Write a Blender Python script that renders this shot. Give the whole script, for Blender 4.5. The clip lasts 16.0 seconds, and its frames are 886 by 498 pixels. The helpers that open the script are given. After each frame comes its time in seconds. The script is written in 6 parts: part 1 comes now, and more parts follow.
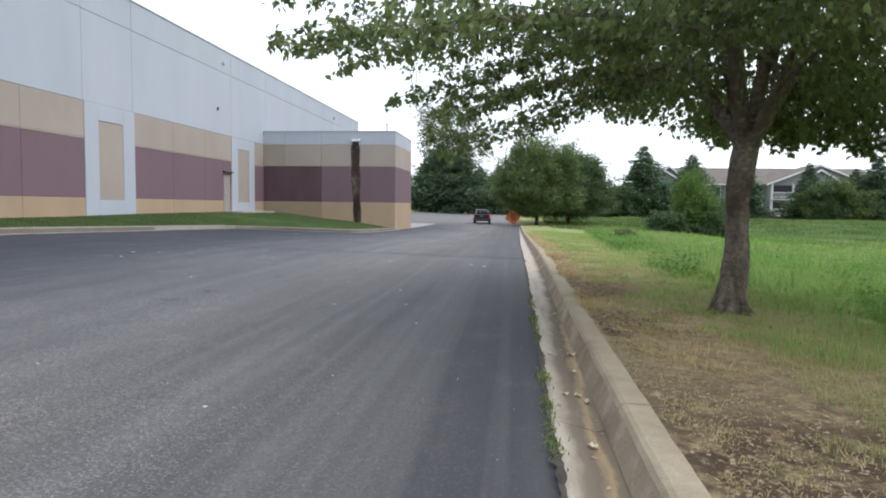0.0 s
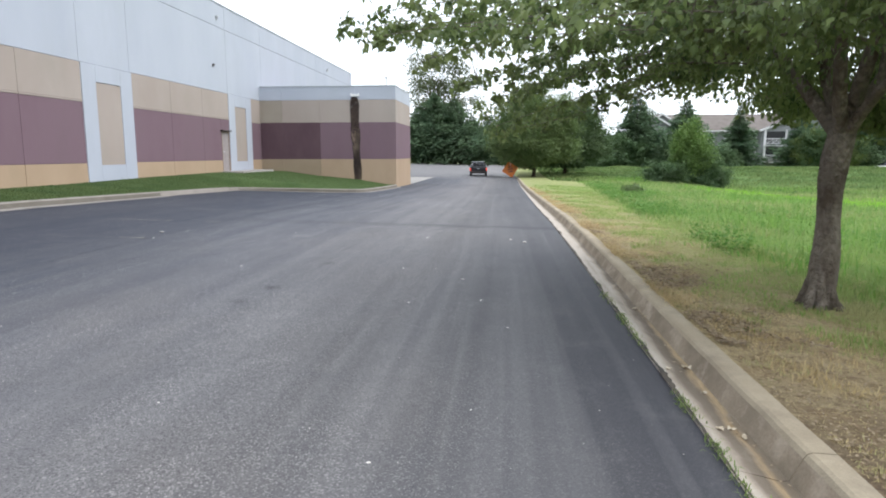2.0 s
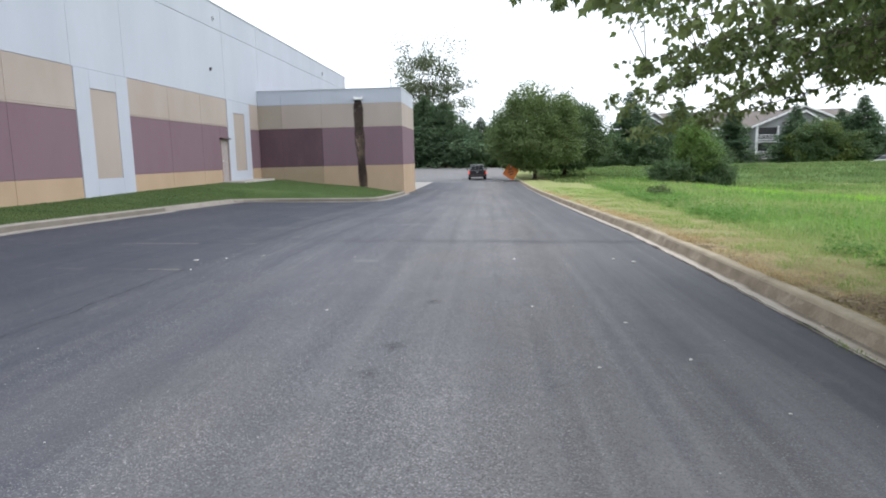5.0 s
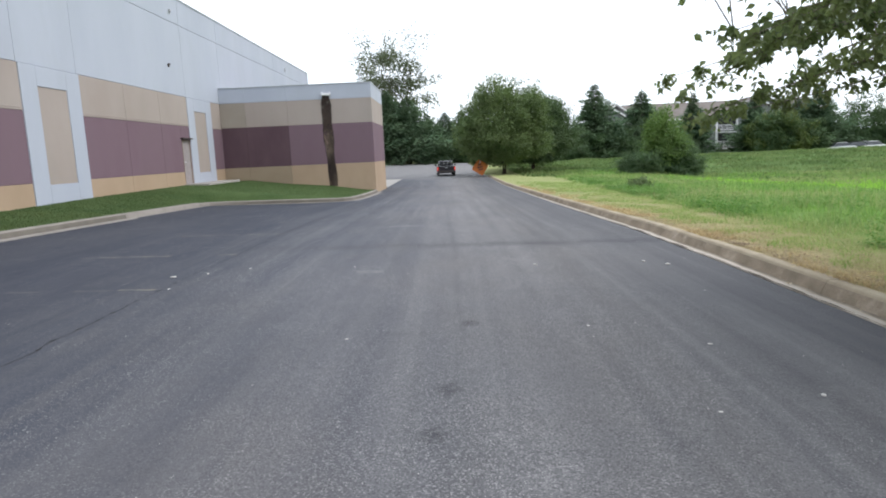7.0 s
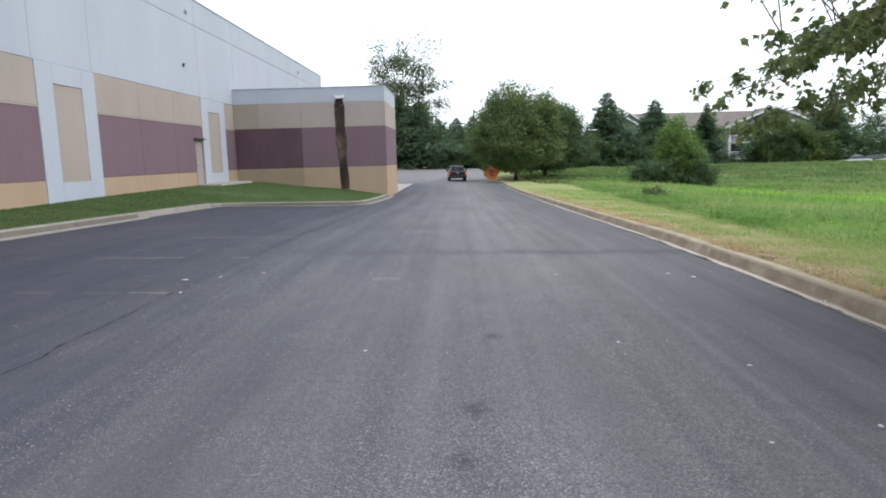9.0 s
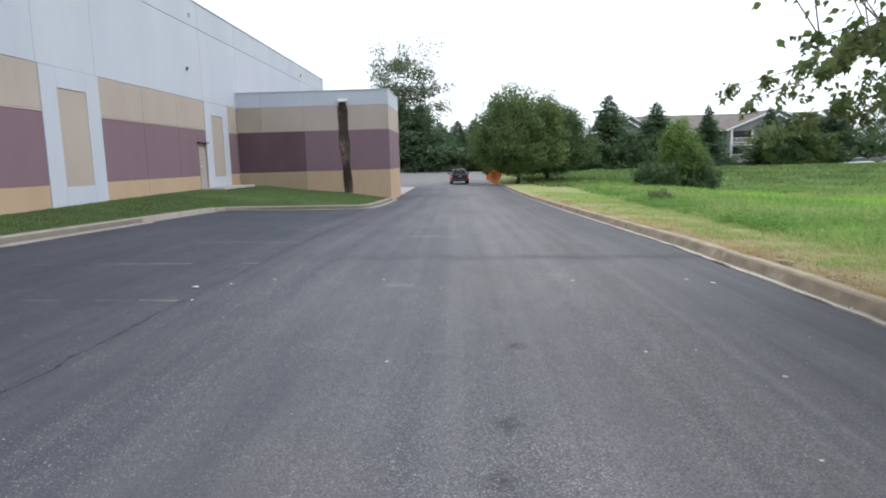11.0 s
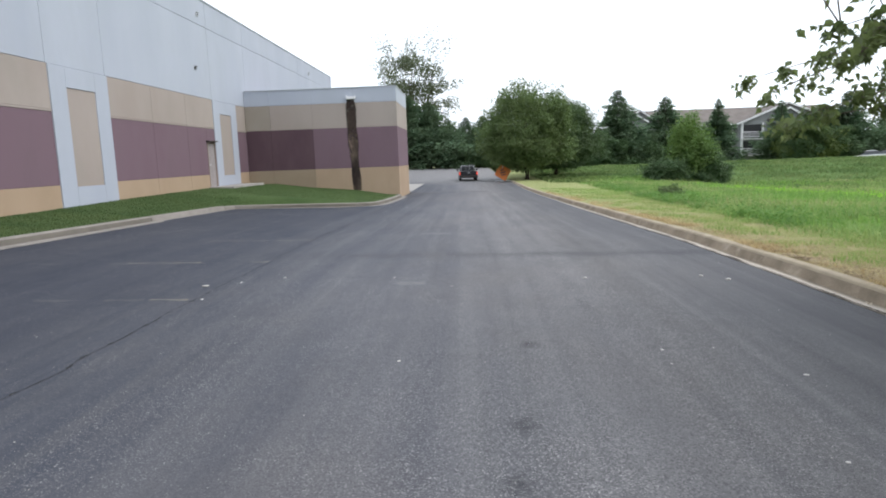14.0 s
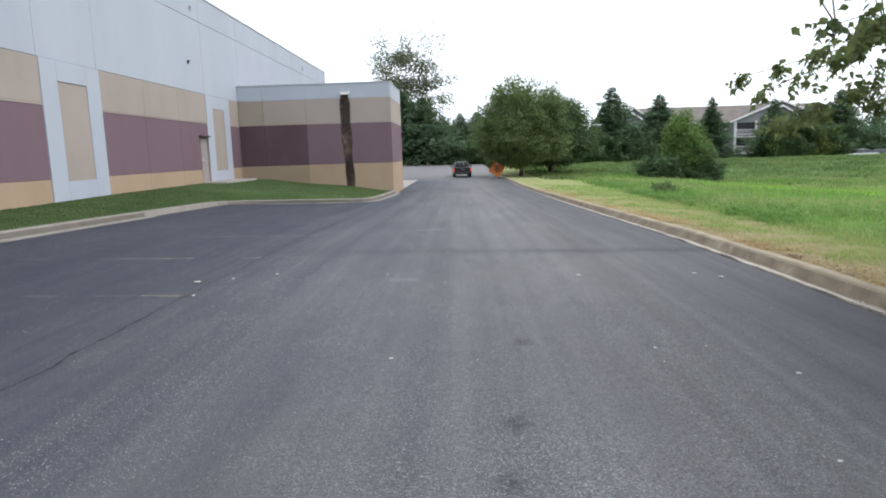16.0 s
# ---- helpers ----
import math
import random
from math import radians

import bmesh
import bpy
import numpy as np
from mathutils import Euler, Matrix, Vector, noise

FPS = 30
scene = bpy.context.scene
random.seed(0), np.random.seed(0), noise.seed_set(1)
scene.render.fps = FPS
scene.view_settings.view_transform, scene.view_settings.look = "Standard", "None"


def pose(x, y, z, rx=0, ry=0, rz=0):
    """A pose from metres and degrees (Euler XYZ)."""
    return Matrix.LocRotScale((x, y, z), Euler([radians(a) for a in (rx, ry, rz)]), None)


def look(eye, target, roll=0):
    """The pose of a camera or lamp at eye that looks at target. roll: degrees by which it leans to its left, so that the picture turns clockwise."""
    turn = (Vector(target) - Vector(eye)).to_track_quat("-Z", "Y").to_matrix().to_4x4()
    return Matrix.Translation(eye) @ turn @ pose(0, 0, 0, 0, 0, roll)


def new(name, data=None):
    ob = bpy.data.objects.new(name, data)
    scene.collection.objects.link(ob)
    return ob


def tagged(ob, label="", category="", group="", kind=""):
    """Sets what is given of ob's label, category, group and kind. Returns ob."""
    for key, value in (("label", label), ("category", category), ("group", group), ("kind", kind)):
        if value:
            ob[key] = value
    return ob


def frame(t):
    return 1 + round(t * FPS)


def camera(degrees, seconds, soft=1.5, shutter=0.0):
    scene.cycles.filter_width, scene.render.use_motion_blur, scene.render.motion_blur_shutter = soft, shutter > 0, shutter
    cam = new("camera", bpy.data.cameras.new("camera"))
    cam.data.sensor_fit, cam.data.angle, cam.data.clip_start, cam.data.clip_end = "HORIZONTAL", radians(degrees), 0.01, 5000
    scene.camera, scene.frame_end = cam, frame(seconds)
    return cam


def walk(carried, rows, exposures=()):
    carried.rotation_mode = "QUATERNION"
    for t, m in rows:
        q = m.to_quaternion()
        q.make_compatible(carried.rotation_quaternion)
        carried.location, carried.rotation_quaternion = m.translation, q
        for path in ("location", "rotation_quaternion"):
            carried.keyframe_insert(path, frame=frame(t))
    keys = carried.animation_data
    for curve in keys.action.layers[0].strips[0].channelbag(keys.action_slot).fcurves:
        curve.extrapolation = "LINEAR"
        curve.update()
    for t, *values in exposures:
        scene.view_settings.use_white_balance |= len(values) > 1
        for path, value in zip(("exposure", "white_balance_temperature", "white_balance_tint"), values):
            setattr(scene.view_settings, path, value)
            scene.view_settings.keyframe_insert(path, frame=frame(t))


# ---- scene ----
cam = camera(69.2, 16.0, 1.9)
PATH = [
    (0, (0.338, -0.278, 1.034), (0.116, 1.705, 0.9), 0.7),
    (0.5, (0.235, -0.278, 1.299), (0.022, 1.679, 0.944), 2.1),
    (1, (0.054, -0.305, 1.46), (-0.118, 1.665, 1.159), 0.9),
    (1.5, (-0.21, -0.203, 1.463), (-0.397, 1.759, 1.126), 1.0),
    (2, (-0.557, -0.11, 1.467), (-0.74, 1.86, 1.175), -0.1),
    (2.5, (-0.91, 0.035, 1.489), (-0.983, 2.006, 1.154), 0.1),
    (3, (-1.213, 0.301, 1.504), (-1.317, 2.272, 1.179), -0.6),
    (3.5, (-1.533, 0.583, 1.506), (-1.649, 2.557, 1.204), -1.4),
    (4, (-1.793, 0.915, 1.528), (-1.914, 2.892, 1.251), -1.6),
    (4.2, (-1.884, 1.042, 1.539), (-2.021, 3.017, 1.258), -1.4),
    (6.3, (-2.768, 2.213, 1.525), (-2.853, 4.19, 1.24), -1.1),
    (6.5, (-2.828, 2.306, 1.553), (-2.873, 4.284, 1.258), -1.1),
    (7, (-2.945, 2.532, 1.548), (-2.967, 4.509, 1.25), -2.6),
    (7.5, (-3.013, 2.681, 1.553), (-3.031, 4.66, 1.267), -1.9),
    (8, (-3.061, 2.734, 1.56), (-3.093, 4.714, 1.281), -2.4),
    (8.5, (-3.07, 2.746, 1.56), (-3.107, 4.726, 1.278), -1.9),
    (9, (-3.079, 2.76, 1.554), (-3.126, 4.739, 1.272), -1.5),
    (11.5, (-3.276, 2.933, 1.578), (-3.326, 4.914, 1.306), -1.7),
    (12, (-3.278, 2.959, 1.572), (-3.329, 4.937, 1.283), -2.1),
    (12.5, (-3.283, 2.963, 1.573), (-3.334, 4.941, 1.281), -2.1),
    (13, (-3.286, 2.963, 1.576), (-3.345, 4.942, 1.292), -2.0),
    (13.5, (-3.284, 2.958, 1.578), (-3.353, 4.937, 1.294), -2.0),
    (14, (-3.282, 2.966, 1.574), (-3.358, 4.944, 1.292), -2.1),
    (14.5, (-3.28, 2.969, 1.569), (-3.355, 4.947, 1.287), -2.2),
    (15, (-3.281, 2.969, 1.572), (-3.35, 4.948, 1.289), -2.2),
    (15.5, (-3.275, 2.986, 1.572), (-3.338, 4.964, 1.282), -2.1),
    (16, (-3.277, 2.991, 1.574), (-3.334, 4.968, 1.28), -1.8),
]
EXPOSURE = [(0.0, 0.26), (0.5, 0.40), (1.0, 0.52), (1.5, 0.56), (3.0, 0.66), (4.0, 0.58), (6.5, 0.40), (16.0, 0.34)]
walk(cam, [(t, look(eye, target, roll)) for t, eye, target, roll in PATH], EXPOSURE)

# ---- world, sun ----
world = bpy.data.worlds.new("overcast_sky")
scene.world = world
world.use_nodes = True
wn = world.node_tree
wn.nodes.clear()
sky = wn.nodes.new("ShaderNodeTexSky")
sky.sky_type = "NISHITA"
sky.sun_disc = False
sky.sun_elevation = radians(46)
sky.sun_rotation = radians(102)
sky.air_density, sky.dust_density, sky.ozone_density = 1.0, 4.0, 1.5
cloud = wn.nodes.new("ShaderNodeMix")
cloud.data_type = "RGBA"
cloud.inputs[0].default_value = 0.72
cloud.inputs[7].default_value = (12.6, 13.5, 14.9, 1)
back = wn.nodes.new("ShaderNodeBackground")
back.inputs[1].default_value = 0.115
wout = wn.nodes.new("ShaderNodeOutputWorld")
wn.links.new(sky.outputs[0], cloud.inputs[6])
wn.links.new(cloud.outputs[2], back.inputs[0])
wn.links.new(back.outputs[0], wout.inputs[0])

sun = new("sun", bpy.data.lights.new("sun", "SUN"))
sun.data.energy, sun.data.angle, sun.data.color = 0.85, radians(40), (1.0, 0.98, 0.95)
sun.matrix_world = look((38, -8, 42), (0, 0, 0))


# ---- small builders ----
def mesh_of(name, verts, faces, smooth=False):
    me = bpy.data.meshes.new(name)
    me.from_pydata([tuple(map(float, v)) for v in verts], [], [tuple(map(int, f)) for f in faces])
    me.update()
    if smooth:
        me.polygons.foreach_set("use_smooth", [True] * len(me.polygons))
    return me


def big_mesh(name, verts, faces, smooth=False):
    """A mesh from arrays: verts (n, 3), faces (m, 3) or (m, 4)."""
    verts, faces = np.asarray(verts, np.float32), np.asarray(faces, np.int32)
    me = bpy.data.meshes.new(name)
    k = faces.shape[1]
    me.vertices.add(len(verts))
    me.vertices.foreach_set("co", verts.ravel())
    me.loops.add(faces.size)
    me.loops.foreach_set("vertex_index", faces.ravel())
    me.polygons.add(len(faces))
    me.polygons.foreach_set("loop_start", np.arange(0, faces.size, k, dtype=np.int32))
    me.polygons.foreach_set("loop_total", np.full(len(faces), k, np.int32))
    if smooth:
        me.polygons.foreach_set("use_smooth", np.ones(len(faces), bool))
    me.update(calc_edges=True)
    return me


def part(name, data, material, parent=None, label=""):
    """One mesh object, of a bmesh or a mesh, under a thing."""
    if isinstance(data, bmesh.types.BMesh):
        me = bpy.data.meshes.new(name)
        data.to_mesh(me)
        data.free()
    else:
        me = data
    if material is not None and not me.materials:
        me.materials.append(material)
    ob = new(name, me)
    if parent is not None:
        ob.parent = parent
    return tagged(ob, label)


def empty(name, label, category, at=(0, 0, 0), group="", kind=""):
    ob = new(name)
    ob.location = at
    ob.empty_display_size = 0.2
    return tagged(ob, label, category, group, kind)


def box(x0, x1, y0, y1, z0, z1, bevel=0.0):
    bm = bmesh.new()
    bmesh.ops.create_cube(bm, size=1.0)
    for v in bm.verts:
        v.co = Vector(((x0 + x1) / 2 + v.co.x * (x1 - x0), (y0 + y1) / 2 + v.co.y * (y1 - y0), (z0 + z1) / 2 + v.co.z * (z1 - z0)))
    if bevel:
        bmesh.ops.bevel(bm, geom=bm.edges[:], offset=bevel, segments=1, affect="EDGES", profile=0.5)
    return bm


def join(*bms):
    out = bms[0]
    for b in bms[1:]:
        me = bpy.data.meshes.new("joined")
        b.to_mesh(me)
        b.free()
        out.from_mesh(me)
        bpy.data.meshes.remove(me)
    return out


def cylinder(radius, depth, segments=20, m=Matrix(), bevel=0.0):
    bm = bmesh.new()
    bmesh.ops.create_cone(bm, cap_ends=True, segments=segments, radius1=radius, radius2=radius, depth=depth)
    if bevel:
        bmesh.ops.bevel(bm, geom=[e for e in bm.edges if abs(e.verts[0].co.z - e.verts[1].co.z) < 1e-6], offset=bevel, segments=2, affect="EDGES", profile=0.5)
    bmesh.ops.transform(bm, matrix=m, verts=bm.verts)
    return bm


# ---- materials ----
def mixed(nt, fac, a, b):
    n = nt.nodes.new("ShaderNodeMix")
    n.data_type = "RGBA"
    nt.links.new(fac, n.inputs[0])
    for i, v in ((6, a), (7, b)):
        if isinstance(v, bpy.types.NodeSocket):
            nt.links.new(v, n.inputs[i])
        else:
            n.inputs[i].default_value = (*v, 1)
    return n.outputs[2]


def noise_of(nt, scale, detail=4.0, rough=0.55, stretch=(1, 1, 1), lo=0.35, hi=0.65, local=False):
    """A noise of world places, its range from lo to hi drawn out to 0 to 1."""
    src = nt.nodes.new("ShaderNodeTexCoord").outputs["Object"] if local else nt.nodes.new("ShaderNodeNewGeometry").outputs["Position"]
    mp = nt.nodes.new("ShaderNodeMapping")
    mp.inputs["Scale"].default_value = stretch
    nt.links.new(src, mp.inputs[0])
    n = nt.nodes.new("ShaderNodeTexNoise")
    n.inputs["Scale"].default_value, n.inputs["Detail"].default_value, n.inputs["Roughness"].default_value = scale, detail, rough
    nt.links.new(mp.outputs[0], n.inputs["Vector"])
    r = nt.nodes.new("ShaderNodeMapRange")
    r.inputs[1].default_value, r.inputs[2].default_value = lo, hi
    nt.links.new(n.outputs[0], r.inputs[0])
    return r.outputs[0]


def scaled(nt, a, k):
    n = nt.nodes.new("ShaderNodeMath")
    n.operation = "MULTIPLY"
    nt.links.new(a, n.inputs[0])
    if isinstance(k, bpy.types.NodeSocket):
        nt.links.new(k, n.inputs[1])
    else:
        n.inputs[1].default_value = k
    return n.outputs[0]


def start(name, rough=0.8, metal=0.0, spec=0.4):
    m = bpy.data.materials.new(name)
    m.use_nodes = True
    nt = m.node_tree
    b = nt.nodes["Principled BSDF"]
    b.inputs["Roughness"].default_value, b.inputs["Metallic"].default_value = rough, metal
    b.inputs["Specular IOR Level"].default_value = spec
    return m, nt, b


def bumped(nt, b, height, strength=0.4, distance=0.01):
    n = nt.nodes.new("ShaderNodeBump")
    n.inputs["Strength"].default_value, n.inputs["Distance"].default_value = strength, distance
    nt.links.new(height, n.inputs["Height"])
    nt.links.new(n.outputs[0], b.inputs["Normal"])


def surface(name, c1, c2, scale=3.0, stretch=(1, 1, 1), fine=60.0, grain=0.25, c3=None, stain=0.7, stain_cut=(0.5, 0.75), rough=0.8, metal=0.0, spec=0.3, bump=0.25, distance=0.004):
    """Two tones at a large scale, a fine grain, and stains of a third tone."""
    m, nt, b = start(name, rough, metal, spec)
    col = mixed(nt, noise_of(nt, scale, 5, 0.6, stretch), c1, c2)
    fn = noise_of(nt, fine, 3, 0.6)
    dark = tuple(0.62 * (p + q) / 2 for p, q in zip(c1, c2))
    col = mixed(nt, scaled(nt, fn, grain), col, dark)
    if c3:
        col = mixed(nt, scaled(nt, noise_of(nt, stain, 6, 0.65, stretch, *stain_cut), 0.8), col, c3)
    nt.links.new(col, b.inputs["Base Color"])
    bumped(nt, b, fn, bump, distance)
    return m


def plain(name, c, rough=0.5, metal=0.0, spec=0.5, vary=0.12):
    m, nt, b = start(name, rough, metal, spec)
    nt.links.new(mixed(nt, noise_of(nt, 9.0), c, tuple(v * (1 - vary) for v in c)), b.inputs["Base Color"])
    return m


def leafy(name, c1, c2, c3, rough=0.55, clump=0.9, through_light=0.35, c4=None, broad=0.1):
    """Leaves: each its own tone, with tones that drift through the crown, some light passing through."""
    m, nt, b = start(name, rough, 0.0, 0.4)
    g = nt.nodes.new("ShaderNodeNewGeometry")
    col = mixed(nt, g.outputs["Random Per Island"], c1, c2)
    col = mixed(nt, scaled(nt, noise_of(nt, clump, 3), 0.6), col, c3)
    if c4:
        col = mixed(nt, scaled(nt, noise_of(nt, broad, 4, 0.6, (1, 1.8, 1), 0.42, 0.62), 0.85), col, c4)
    nt.links.new(col, b.inputs["Base Color"])
    tr = nt.nodes.new("ShaderNodeBsdfTranslucent")
    nt.links.new(col, tr.inputs[0])
    mx = nt.nodes.new("ShaderNodeMixShader")
    mx.inputs[0].default_value = through_light
    nt.links.new(b.outputs[0], mx.inputs[1])
    nt.links.new(tr.outputs[0], mx.inputs[2])
    nt.links.new(mx.outputs[0], nt.nodes["Material Output"].inputs[0])
    return m


def asphalt_material():
    m, nt, b = start("old_asphalt", 0.82, 0, 0.32)
    # lanes: a dark strip by the gutter, pale worn lanes, a newer bluish coat over the parking bays
    sx = nt.nodes.new("ShaderNodeSeparateXYZ")
    nt.links.new(nt.nodes.new("ShaderNodeNewGeometry").outputs["Position"], sx.inputs[0])
    wob = nt.nodes.new("ShaderNodeMath")
    wob.operation = "MULTIPLY_ADD"
    nt.links.new(noise_of(nt, 0.5, 4, 0.6, (1, 0.35, 1), 0.3, 0.7), wob.inputs[0])
    wob.inputs[1].default_value = 0.8
    nt.links.new(sx.outputs[0], wob.inputs[2])
    pos = nt.nodes.new("ShaderNodeMapRange")
    pos.inputs[1].default_value, pos.inputs[2].default_value = -12.0, 1.0
    nt.links.new(wob.outputs[0], pos.inputs[0])
    lanes = nt.nodes.new("ShaderNodeValToRGB")
    stops = [(0.0, (0.014, 0.018, 0.031)), (0.38, (0.019, 0.0235, 0.039)), (0.48, (0.031, 0.036, 0.052)), (0.60, (0.052, 0.056, 0.073)), (0.67, (0.084, 0.084, 0.097)), (0.77, (0.130, 0.125, 0.128)), (0.84, (0.101, 0.095, 0.094)), (0.905, (0.059, 0.058, 0.063)), (1.0, (0.037, 0.038, 0.046))]
    while len(lanes.color_ramp.elements) < len(stops):
        lanes.color_ramp.elements.new(0.5)
    for e, (at, c) in zip(lanes.color_ramp.elements, stops):
        e.position, e.color = at, (*c, 1)
    nt.links.new(pos.outputs[0], lanes.inputs[0])
    col = lanes.outputs[0]
    # the pale wear and bare stones fade out towards the newer coat of the bays
    worn = nt.nodes.new("ShaderNodeMapRange")
    worn.inputs[1].default_value, worn.inputs[2].default_value, worn.inputs[3].default_value, worn.inputs[4].default_value = 0.36, 0.78, 0.12, 1.0
    nt.links.new(pos.outputs[0], worn.inputs[0])
    inner = nt.nodes.new("ShaderNodeMapRange")
    inner.inputs[1].default_value, inner.inputs[2].default_value, inner.inputs[3].default_value, inner.inputs[4].default_value = 0.80, 0.97, 1.0, 0.14
    nt.links.new(pos.outputs[0], inner.inputs[0])
    bare = scaled(nt, worn.outputs[0], inner.outputs[0])
    col = mixed(nt, scaled(nt, scaled(nt, noise_of(nt, 1.0, 4, 0.55, (1.9, 0.05, 1), 0.42, 0.66), worn.outputs[0]), 0.52), col, (0.168, 0.163, 0.164))
    col = mixed(nt, scaled(nt, scaled(nt, noise_of(nt, 1.0, 3, 0.5, (5.5, 0.07, 1), 0.50, 0.66), worn.outputs[0]), 0.28), col, (0.185, 0.18, 0.178))
    col = mixed(nt, scaled(nt, noise_of(nt, 1.0, 3, 0.5, (5.0, 0.09, 1), 0.52, 0.68), 0.32), col, (0.050, 0.051, 0.058))
    col = mixed(nt, scaled(nt, noise_of(nt, 0.42, 6, 0.65, (1, 0.5, 1), 0.48, 0.70), 0.45), col, (0.050, 0.051, 0.060))
    col = mixed(nt, scaled(nt, noise_of(nt, 1.1, 5, 0.7, (0.35, 2.2, 1), 0.56, 0.72), 0.28), col, (0.054, 0.055, 0.063))
    col = mixed(nt, scaled(nt, scaled(nt, noise_of(nt, 2.3, 5, 0.7, (1, 0.7, 1), 0.55, 0.75), worn.outputs[0]), 0.28), col, (0.18, 0.175, 0.17))
    near = nt.nodes.new("ShaderNodeMapRange")
    near.inputs[1].default_value, near.inputs[2].default_value = 7.5, 2.0
    nt.links.new(sx.outputs[1], near.inputs[0])
    mid = nt.nodes.new("ShaderNodeMapRange")
    mid.inputs[1].default_value, mid.inputs[2].default_value = 0.56, 0.72
    nt.links.new(pos.outputs[0], mid.inputs[0])
    near = scaled(nt, scaled(nt, near.outputs[0], mid.outputs[0]), inner.outputs[0])
    col = mixed(nt, scaled(nt, scaled(nt, near, noise_of(nt, 0.7, 4, 0.6, (1, 0.7, 1), 0.25, 0.6)), 0.12), col, (0.19, 0.187, 0.192))
    # the dark strip by the gutter turns greyer farther on
    onward = nt.nodes.new("ShaderNodeMapRange")
    onward.inputs[1].default_value, onward.inputs[2].default_value, onward.inputs[4].default_value = 4.5, 10.0, 0.55
    nt.links.new(sx.outputs[1], onward.inputs[0])
    strip = nt.nodes.new("ShaderNodeMapRange")
    strip.inputs[1].default_value, strip.inputs[2].default_value = 0.82, 0.93
    nt.links.new(pos.outputs[0], strip.inputs[0])
    col = mixed(nt, scaled(nt, onward.outputs[0], strip.outputs[0]), col, (0.092, 0.090, 0.094))
    beyond = nt.nodes.new("ShaderNodeMapRange")
    beyond.inputs[1].default_value, beyond.inputs[2].default_value, beyond.inputs[4].default_value = 54.0, 64.0, 0.7
    nt.links.new(sx.outputs[1], beyond.inputs[0])
    col = mixed(nt, beyond.outputs[0], col, (0.215, 0.205, 0.198))
    # a dark tarred seam across the lot
    seam = nt.nodes.new("ShaderNodeMath")
    seam.operation = "MULTIPLY_ADD"
    nt.links.new(noise_of(nt, 0.9, 4, 0.6, (1, 0.2, 1), 0.2, 0.8), seam.inputs[0])
    seam.inputs[1].default_value = 0.5
    nt.links.new(sx.outputs[1], seam.inputs[2])
    off = nt.nodes.new("ShaderNodeMath")
    off.operation = "SUBTRACT"
    nt.links.new(seam.outputs[0], off.inputs[0])
    off.inputs[1].default_value = 13.2
    size = nt.nodes.new("ShaderNodeMath")
    size.operation = "ABSOLUTE"
    nt.links.new(off.outputs[0], size.inputs[0])
    band = nt.nodes.new("ShaderNodeMapRange")
    band.inputs[1].default_value, band.inputs[2].default_value, band.inputs[3].default_value, band.inputs[4].default_value = 0.06, 0.42, 1.0, 0.0
    nt.links.new(size.outputs[0], band.inputs[0])
    col = mixed(nt, scaled(nt, scaled(nt, band.outputs[0], worn.outputs[0]), 0.6), col, (0.040, 0.041, 0.047))
    # dark pits, grey matrix and pale stones, at the size of chippings
    col = mixed(nt, scaled(nt, scaled(nt, noise_of(nt, 0.55, 5, 0.6, (1, 0.6, 1), 0.48, 0.66), bare), 0.4), col, (0.125, 0.112, 0.104))
    patch = noise_of(nt, 0.8, 6, 0.75, (1, 0.4, 1), 0.34, 0.74)
    # single chippings, each of its own tone, some pale, some gone and left as dark pits
    cells = nt.nodes.new("ShaderNodeTexVoronoi")
    cells.inputs["Scale"].default_value = 125.0
    nt.links.new(nt.nodes.new("ShaderNodeNewGeometry").outputs["Position"], cells.inputs["Vector"])
    tone = nt.nodes.new("ShaderNodeSeparateColor")
    nt.links.new(cells.outputs["Color"], tone.inputs[0])

    def cut(lo, hi):
        n = nt.nodes.new("ShaderNodeMapRange")
        n.inputs[1].default_value, n.inputs[2].default_value = lo, hi
        nt.links.new(tone.outputs[0], n.inputs[0])
        return n.outputs[0]

    col = mixed(nt, scaled(nt, scaled(nt, cut(0.36, 0.06), bare), 0.58), col, (0.020, 0.020, 0.023))
    col = mixed(nt, scaled(nt, scaled(nt, scaled(nt, cut(0.74, 1.0), patch), bare), 0.72), col, (0.50, 0.48, 0.465))
    chips = noise_of(nt, 80.0, 1, 0.5, (1.1, 1, 5.3), 0.68, 0.72)
    col = mixed(nt, scaled(nt, scaled(nt, scaled(nt, chips, patch), inner.outputs[0]), 0.9), col, (0.62, 0.60, 0.57))
    fine = noise_of(nt, 150.0, 3, 0.7, (1, 1, 1), 0.35, 0.68)
    col = mixed(nt, scaled(nt, scaled(nt, fine, bare), 0.22), col, (0.20, 0.196, 0.195))
    nt.links.new(col, b.inputs["Base Color"])
    bumped(nt, b, fine, 0.35, 0.004)
    return m


